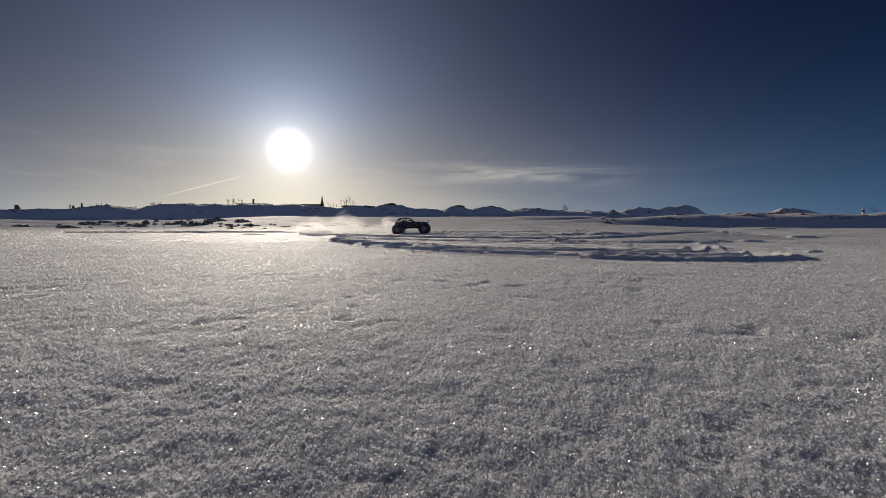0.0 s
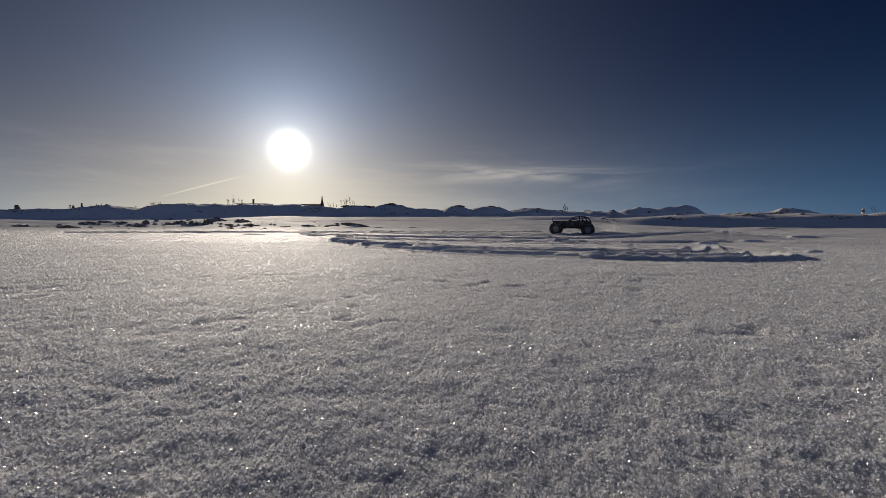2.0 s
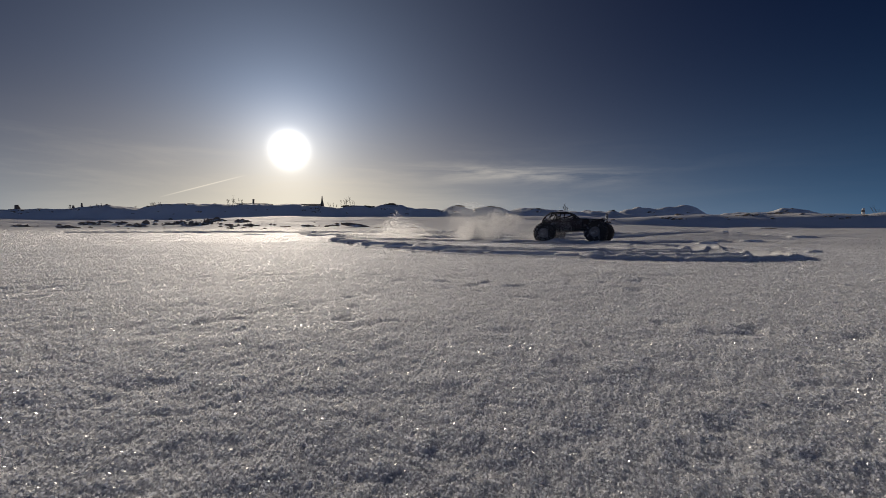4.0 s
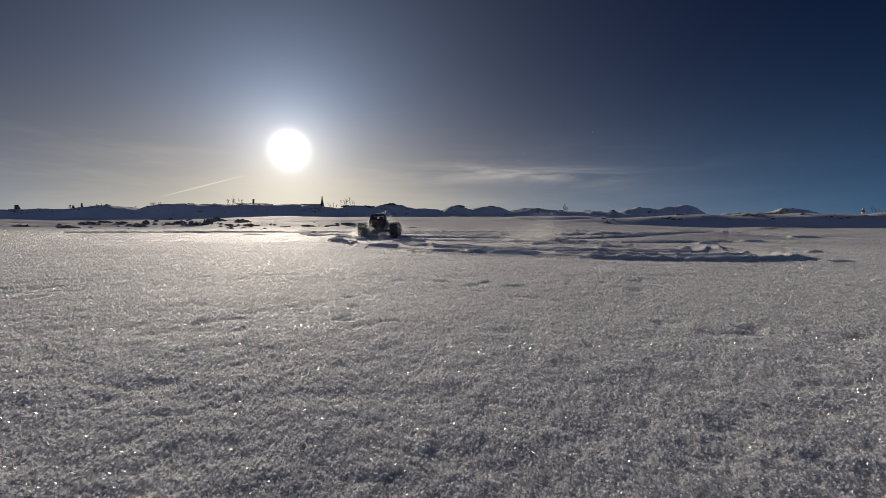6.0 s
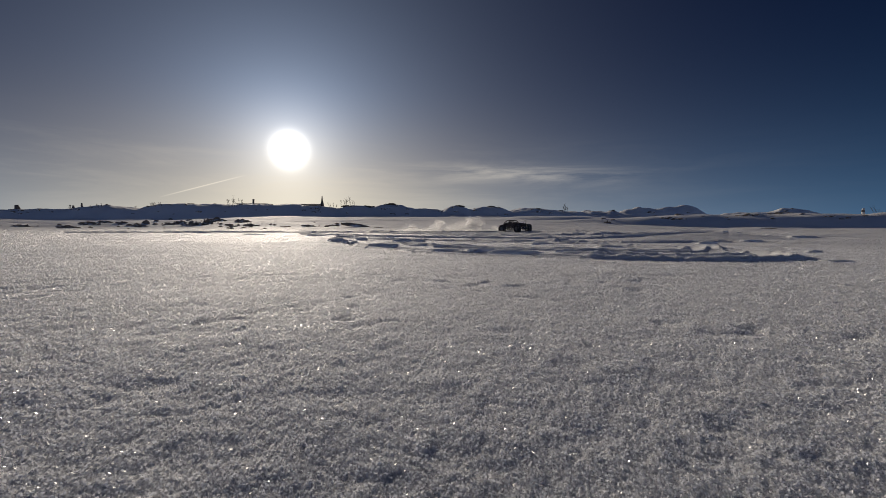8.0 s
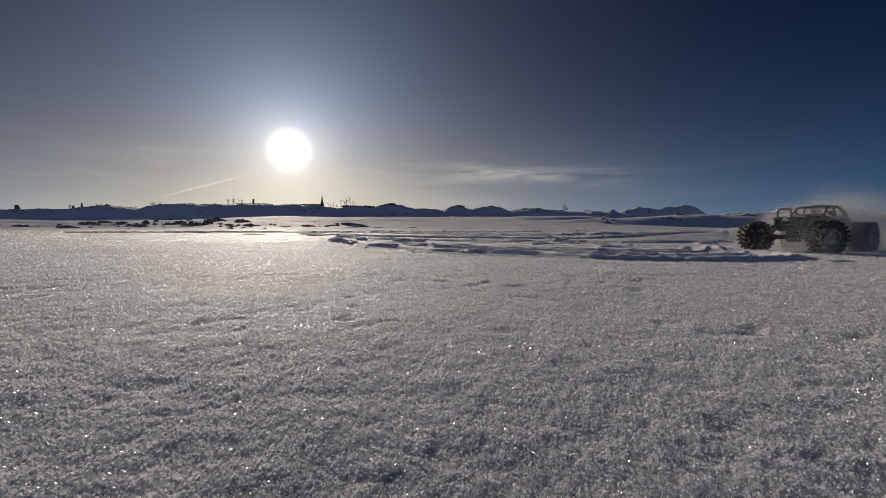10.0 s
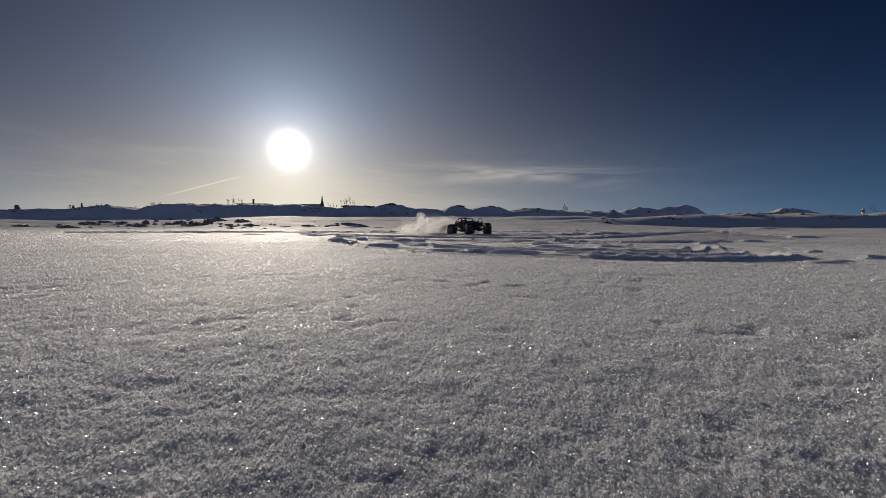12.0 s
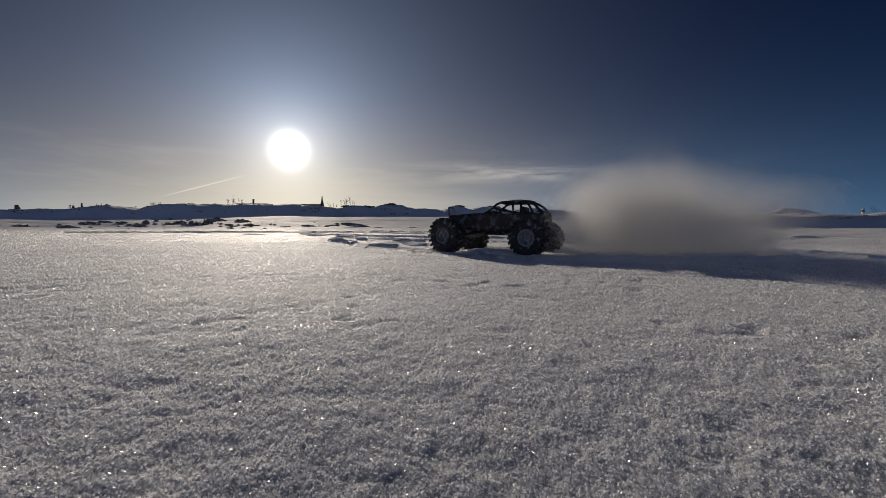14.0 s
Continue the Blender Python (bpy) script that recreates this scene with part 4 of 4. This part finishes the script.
part("spire", bm, WALL, chapel, smooth=False)
bm = bmesh.new()
block(bm, (19.5 * M, -2.4 * M, 0), (24.5 * M, 2.4 * M, H), 0.02)
part("tower", bm, WALL, chapel)

# low house with a chimney
x, y, top = skyline(450, 361, D)
zf = foot(x, y)
house = tagged(new("house"), "low dark house with a flat roof and one chimney", "house")
house.location = (x, y, zf - 0.3)
H = top - zf + 0.3
bm = bmesh.new()
block(bm, (-25 * M, -2.5, 0), (27 * M, 2.5, H - 0.2), 0.03)
part("wall", bm, WALL, house)
bm = bmesh.new()
block(bm, (-26 * M, -2.8, H - 0.2), (28 * M, 2.8, H), 0.05)
part("roof", bm, ROCK, house)
bm = bmesh.new()
block(bm, (-2.5 * M, -0.3, H - 0.1), (-0.3 * M, 0.3, H + 8 * M), 0.03)
block(bm, (-2.9 * M, -0.36, H + 7 * M), (0.1 * M, 0.36, H + 7.6 * M), 0.02)
part("chimney", bm, WALL, house)


def cairn(px, py, dist, w, h, mats, label, lean=0.0):
    x, y, z = skyline(px, py, dist)
    m = dist / F
    zf = foot(x, y)
    root = tagged(new("stone_cairn"), label, "cairn")
    root.location = (x, y, zf - 0.1)
    hh = z + h * m - zf + 0.1
    n = 7
    for k in range(n):
        f0, f1 = k / n, (k + 1) / n
        ww = lambda f: w * m * (0.5 - 0.28 * f)
        bm = bmesh.new()
        r = bmesh.ops.create_cone(bm, segments=9, radius1=ww(f0) * 1.05, radius2=ww(f1) * 1.05, depth=hh / n * 1.02, cap_ends=True)
        for v in bm.verts:
            v.co.x *= 1 + 0.16 * noise.noise(v.co * 9 + Vector((k, px, 0)))
            v.co += Vector((lean * hh * (f0 + v.co.z / hh), 0, hh * (f0 + f1) / 2))
        part("stone_course", bm, mats[k % len(mats)], root, smooth=False)


cairn(1527, 386, 60.0, 8, 17, (WHITEWALL, WALL, WHITEWALL, REDWALL), "tapered cairn of pale and reddish stones on the ridge")
cairn(32, 372, 60.0, 11, 9, (WALL, ROCK), "leaning dark cairn on the snow bank", -0.25)
cairn(145, 370, 60.0, 5, 10, (WALL, ROCK), "slim dark stone marker on the snow bank")
cairn(130, 371, 60.0, 6, 7, (WALL, ROCK), "stubby dark stone marker on the snow bank")

# ---- clods of snow turned up as the buggy comes by: seconds, bearing, dip, width, height ----
def broken(name, sx, sy, sz, seed):
    """A broken block of crusted snow: steep sides, flat crumbly top."""
    ob = lump(name, SNOW, 1.0, 1.0, 1.0, seed, 0.30, 4)
    off = Vector((seed * 2.3, seed * 0.7, seed))
    for v in ob.data.vertices:
        c = v.co
        q = [math.copysign(abs(k) ** 0.62, k) for k in c]
        f = 1 + 0.10 * noise.noise(c * 6 + off) + 0.09 * noise.noise(c * 14 + off)
        v.co = (q[0] * f * sx, q[1] * f * sy, max(q[2], -0.5) * f * sz * (1 + 0.3 * noise.noise(Vector((c.x * 3, seed, 0)))))
    return ob


CLODS = [(0, 1440, 447, 30, 5), (0, 1330, 428, 40, 5), (0, 1250, 432, 40, 6),
         (0, 610, 430, 16, 6), (0, 690, 421, 20, 4), (0, 560, 418, 40, 4), (0, 450, 416, 40, 3), (0, 1420, 420, 50, 4),
         (4.9, 905, 441, 36, 6), (5.0, 640, 425, 22, 5), (5.0, 740, 428, 26, 6),
         (4.7, 1120, 447, 60, 5), (4.6, 1300, 455, 80, 9), (4.6, 1480, 464, 60, 5), (5.0, 955, 433, 40, 5), (4.8, 1080, 438, 46, 5),
         (10.2, 970, 440, 60, 8), (10.2, 1090, 449, 70, 6), (10.15, 1180, 452, 60, 6), (10.1, 1330, 462, 90, 6), (10.1, 1460, 466, 70, 6), (10.1, 1545, 458, 50, 8), (10.3, 880, 446, 40, 6)]
CLOD_ROWS = []
for k, (t0, px, py, w, h) in enumerate(CLODS):
    x, y, z = on_ground(px, py)
    m = y / F
    clod = broken("snow_clod", w * 0.42 * m, w * 0.26 * m, h * 0.75 * m, k + 200)
    tagged(clod, "broken clod of snow turned up by the wheels", "snow clod", "snow clods")
    clod.location = (x, y, z)
    if t0:
        CLOD_ROWS.append((clod, t0, x, y, z, h * m))

# blocks of the ridge beside the old rut; the buggy breaks them loose and shoves them on:
# first bearing and dip, later bearing and dip, width, height, seconds, turn
BLOCKS = [(598, 426, 595, 427, 26, 7, 5.15, 20), (628, 429, 618, 421, 34, 5, 5.1, -15), (664, 433, 678, 437, 46, 8, 5.0, 4),
          (704, 437, 711, 429, 30, 8, 5.0, 25), (732, 440, 746, 436, 34, 5, 4.95, -12), (768, 442, 806, 438, 64, 7, 4.95, 5),
          (814, 445, 794, 444, 52, 5, 4.95, -4), (858, 448, 852, 446, 44, 8, 4.9, 8), (905, 450, 912, 449, 78, 8, 4.9, -6),
          (962, 451, 1006, 447, 46, 8, 4.85, 12), (1010, 453, 1022, 450, 44, 6, 4.85, -10), (1052, 454, 1062, 452, 44, 5, 4.8, 0)]
BLOCK_ROWS = []
for k, (px0, py0, px1, py1, w, h, t0, turn) in enumerate(BLOCKS):
    a, b = on_ground(px0, py0), on_ground(px1, py1)
    m = b[1] / F
    blk = broken("snow_block", w * 0.60 * m, 11 * m, h * 0.72 * m, k + 300)
    tagged(blk, "long broken block of crusted snow beside the wheel rut", "snow block", "blocks of the broken ridge")
    BLOCK_ROWS.append((blk, t0, a, b, turn))

# crumbs along the ruts
rng_crumb = random.Random(21)
CRUMB = [broken("snow_crumb", 1.0, 0.9, 0.8, 700 + k).data for k in range(4)]
for ob in [o for o in scene.objects if o.name.startswith("snow_crumb")]:
    bpy.data.objects.remove(ob)
for k in range(150):
    line = smooth_line(RUTS[rng_crumb.choice((0, 0, 1, 1, 2, 2, 3, 4, 5, 6))][0], 8)
    p = line[rng_crumb.randrange(len(line))]
    x, y = p[0] + rng_crumb.gauss(0, 0.10), p[1] + rng_crumb.gauss(0, 0.13)
    size = y / F * rng_crumb.uniform(1.2, 3.4)
    ob = new("snow_crumb", CRUMB[k % 4])
    ob.matrix_world = pose(x, y, float(ground_height(np.array([x]), np.array([y]))[0]) - 0.1 * size, 0, 0, rng_crumb.uniform(0, 360)) @ Matrix.Diagonal((size * rng_crumb.uniform(1, 1.8), size, size, 1))
    tagged(ob, "small crumb of snow thrown out of the rut", "snow crumb", "snow crumbs")


# ---- what moves ----
def motions():
    rows = []
    n = 14 * 15
    for i in range(n + 1):
        t = i / 15
        x, y, yaw = way_at(t)
        z = float(ground_height(np.array([x]), np.array([y]), False)[0])
        sway = 2.0 * math.sin(t * 9.0) + 1.2 * math.sin(t * 23.0)
        rows.append((t, pose(x, y, z - 0.010, 0.6 * sway, -1.5 + 0.8 * math.sin(t * 14.0), yaw)))
    walk(truck, rows)
    # wheels roll with the way covered; the front pair steers into the turn
    roll, wheel_rows = 0.0, {k: [] for k in wheels}
    px, py, pyaw = way_at(0.0)
    for i in range(14 * 30 + 1):
        t = i / 30
        x, y, yaw = way_at(t)
        roll += min(math.hypot(x - px, y - py) / TYRE_R, 1.3)
        steer = max(-28.0, min(28.0, (yaw - pyaw) * 30 * 0.12))
        for (fx, sy), wrows in wheel_rows.items():
            m = Matrix.Translation((fx * BASE / 2, sy * TRACK / 2, TYRE_R)) @ Matrix.Rotation(radians(steer) if fx > 0 else 0.0, 4, "Z") @ Matrix.Rotation(roll, 4, "Y")
            wrows.append((t, m))
        px, py, pyaw = x, y, yaw
    for k, wrows in wheel_rows.items():
        walk(wheels[k], wrows)
    # clods are pushed up out of the crust as the wheels pass
    for clod, t0, x, y, z, h in CLOD_ROWS:
        deep = z - 2.2 * h - 0.02
        walk(clod, [(0.0, pose(x + 0.03, y, deep)), (t0 - 0.1, pose(x + 0.03, y, deep)), (t0, pose(x + 0.02, y, z + 0.03, 0, 12, 0)), (t0 + 0.12, pose(x, y, z)), (14.0, pose(x, y, z))])
    # blocks of the ridge lie still, are knocked up and roll to their later place
    for blk, t0, a, b, turn in BLOCK_ROWS:
        mid = [(a[k] + b[k]) / 2 for k in range(3)]
        walk(blk, [(0.0, pose(*a)), (t0 - 0.12, pose(*a)), (t0, pose(mid[0], mid[1], mid[2] + 0.02, 0, 8, turn * 0.5)), (t0 + 0.14, pose(*b, 0, 0, turn)), (14.0, pose(*b, 0, 0, turn))])
    # snow clouds: out of the ground, up, slowed by the air, and down again
    for ob, t0, at, vel, rise, rad, life, spin in PUFFS:
        prow = []
        down = -rad * 1.9 - 0.06
        for age in (0.0, 0.06, 0.14, 0.26, 0.42, 0.62, 0.85, 1.0):
            s = age * life
            drag = (1 - math.exp(-2.2 * s)) / 2.2
            p = at + vel * drag
            up = rise * drag - 0.55 * s * s
            h = up - rad * 0.3 * (1 - age) if age > 0 else down
            if age >= 1.0:
                h = down
            prow.append((t0 + s, pose(p.x, p.y, h, 0, 0, spin + 40 * age)))
        first = [r for r in prow if r[0] <= 0]
        keep = [r for r in prow if 0 < r[0] < 14]
        start = (0.0, first[-1][1]) if first else (0.0, prow[0][1])
        last = [r for r in prow if r[0] >= 14]
        end = (14.0, last[0][1]) if last else (14.0, prow[-1][1])
        walk(ob, [start] + keep + [end])


motions()
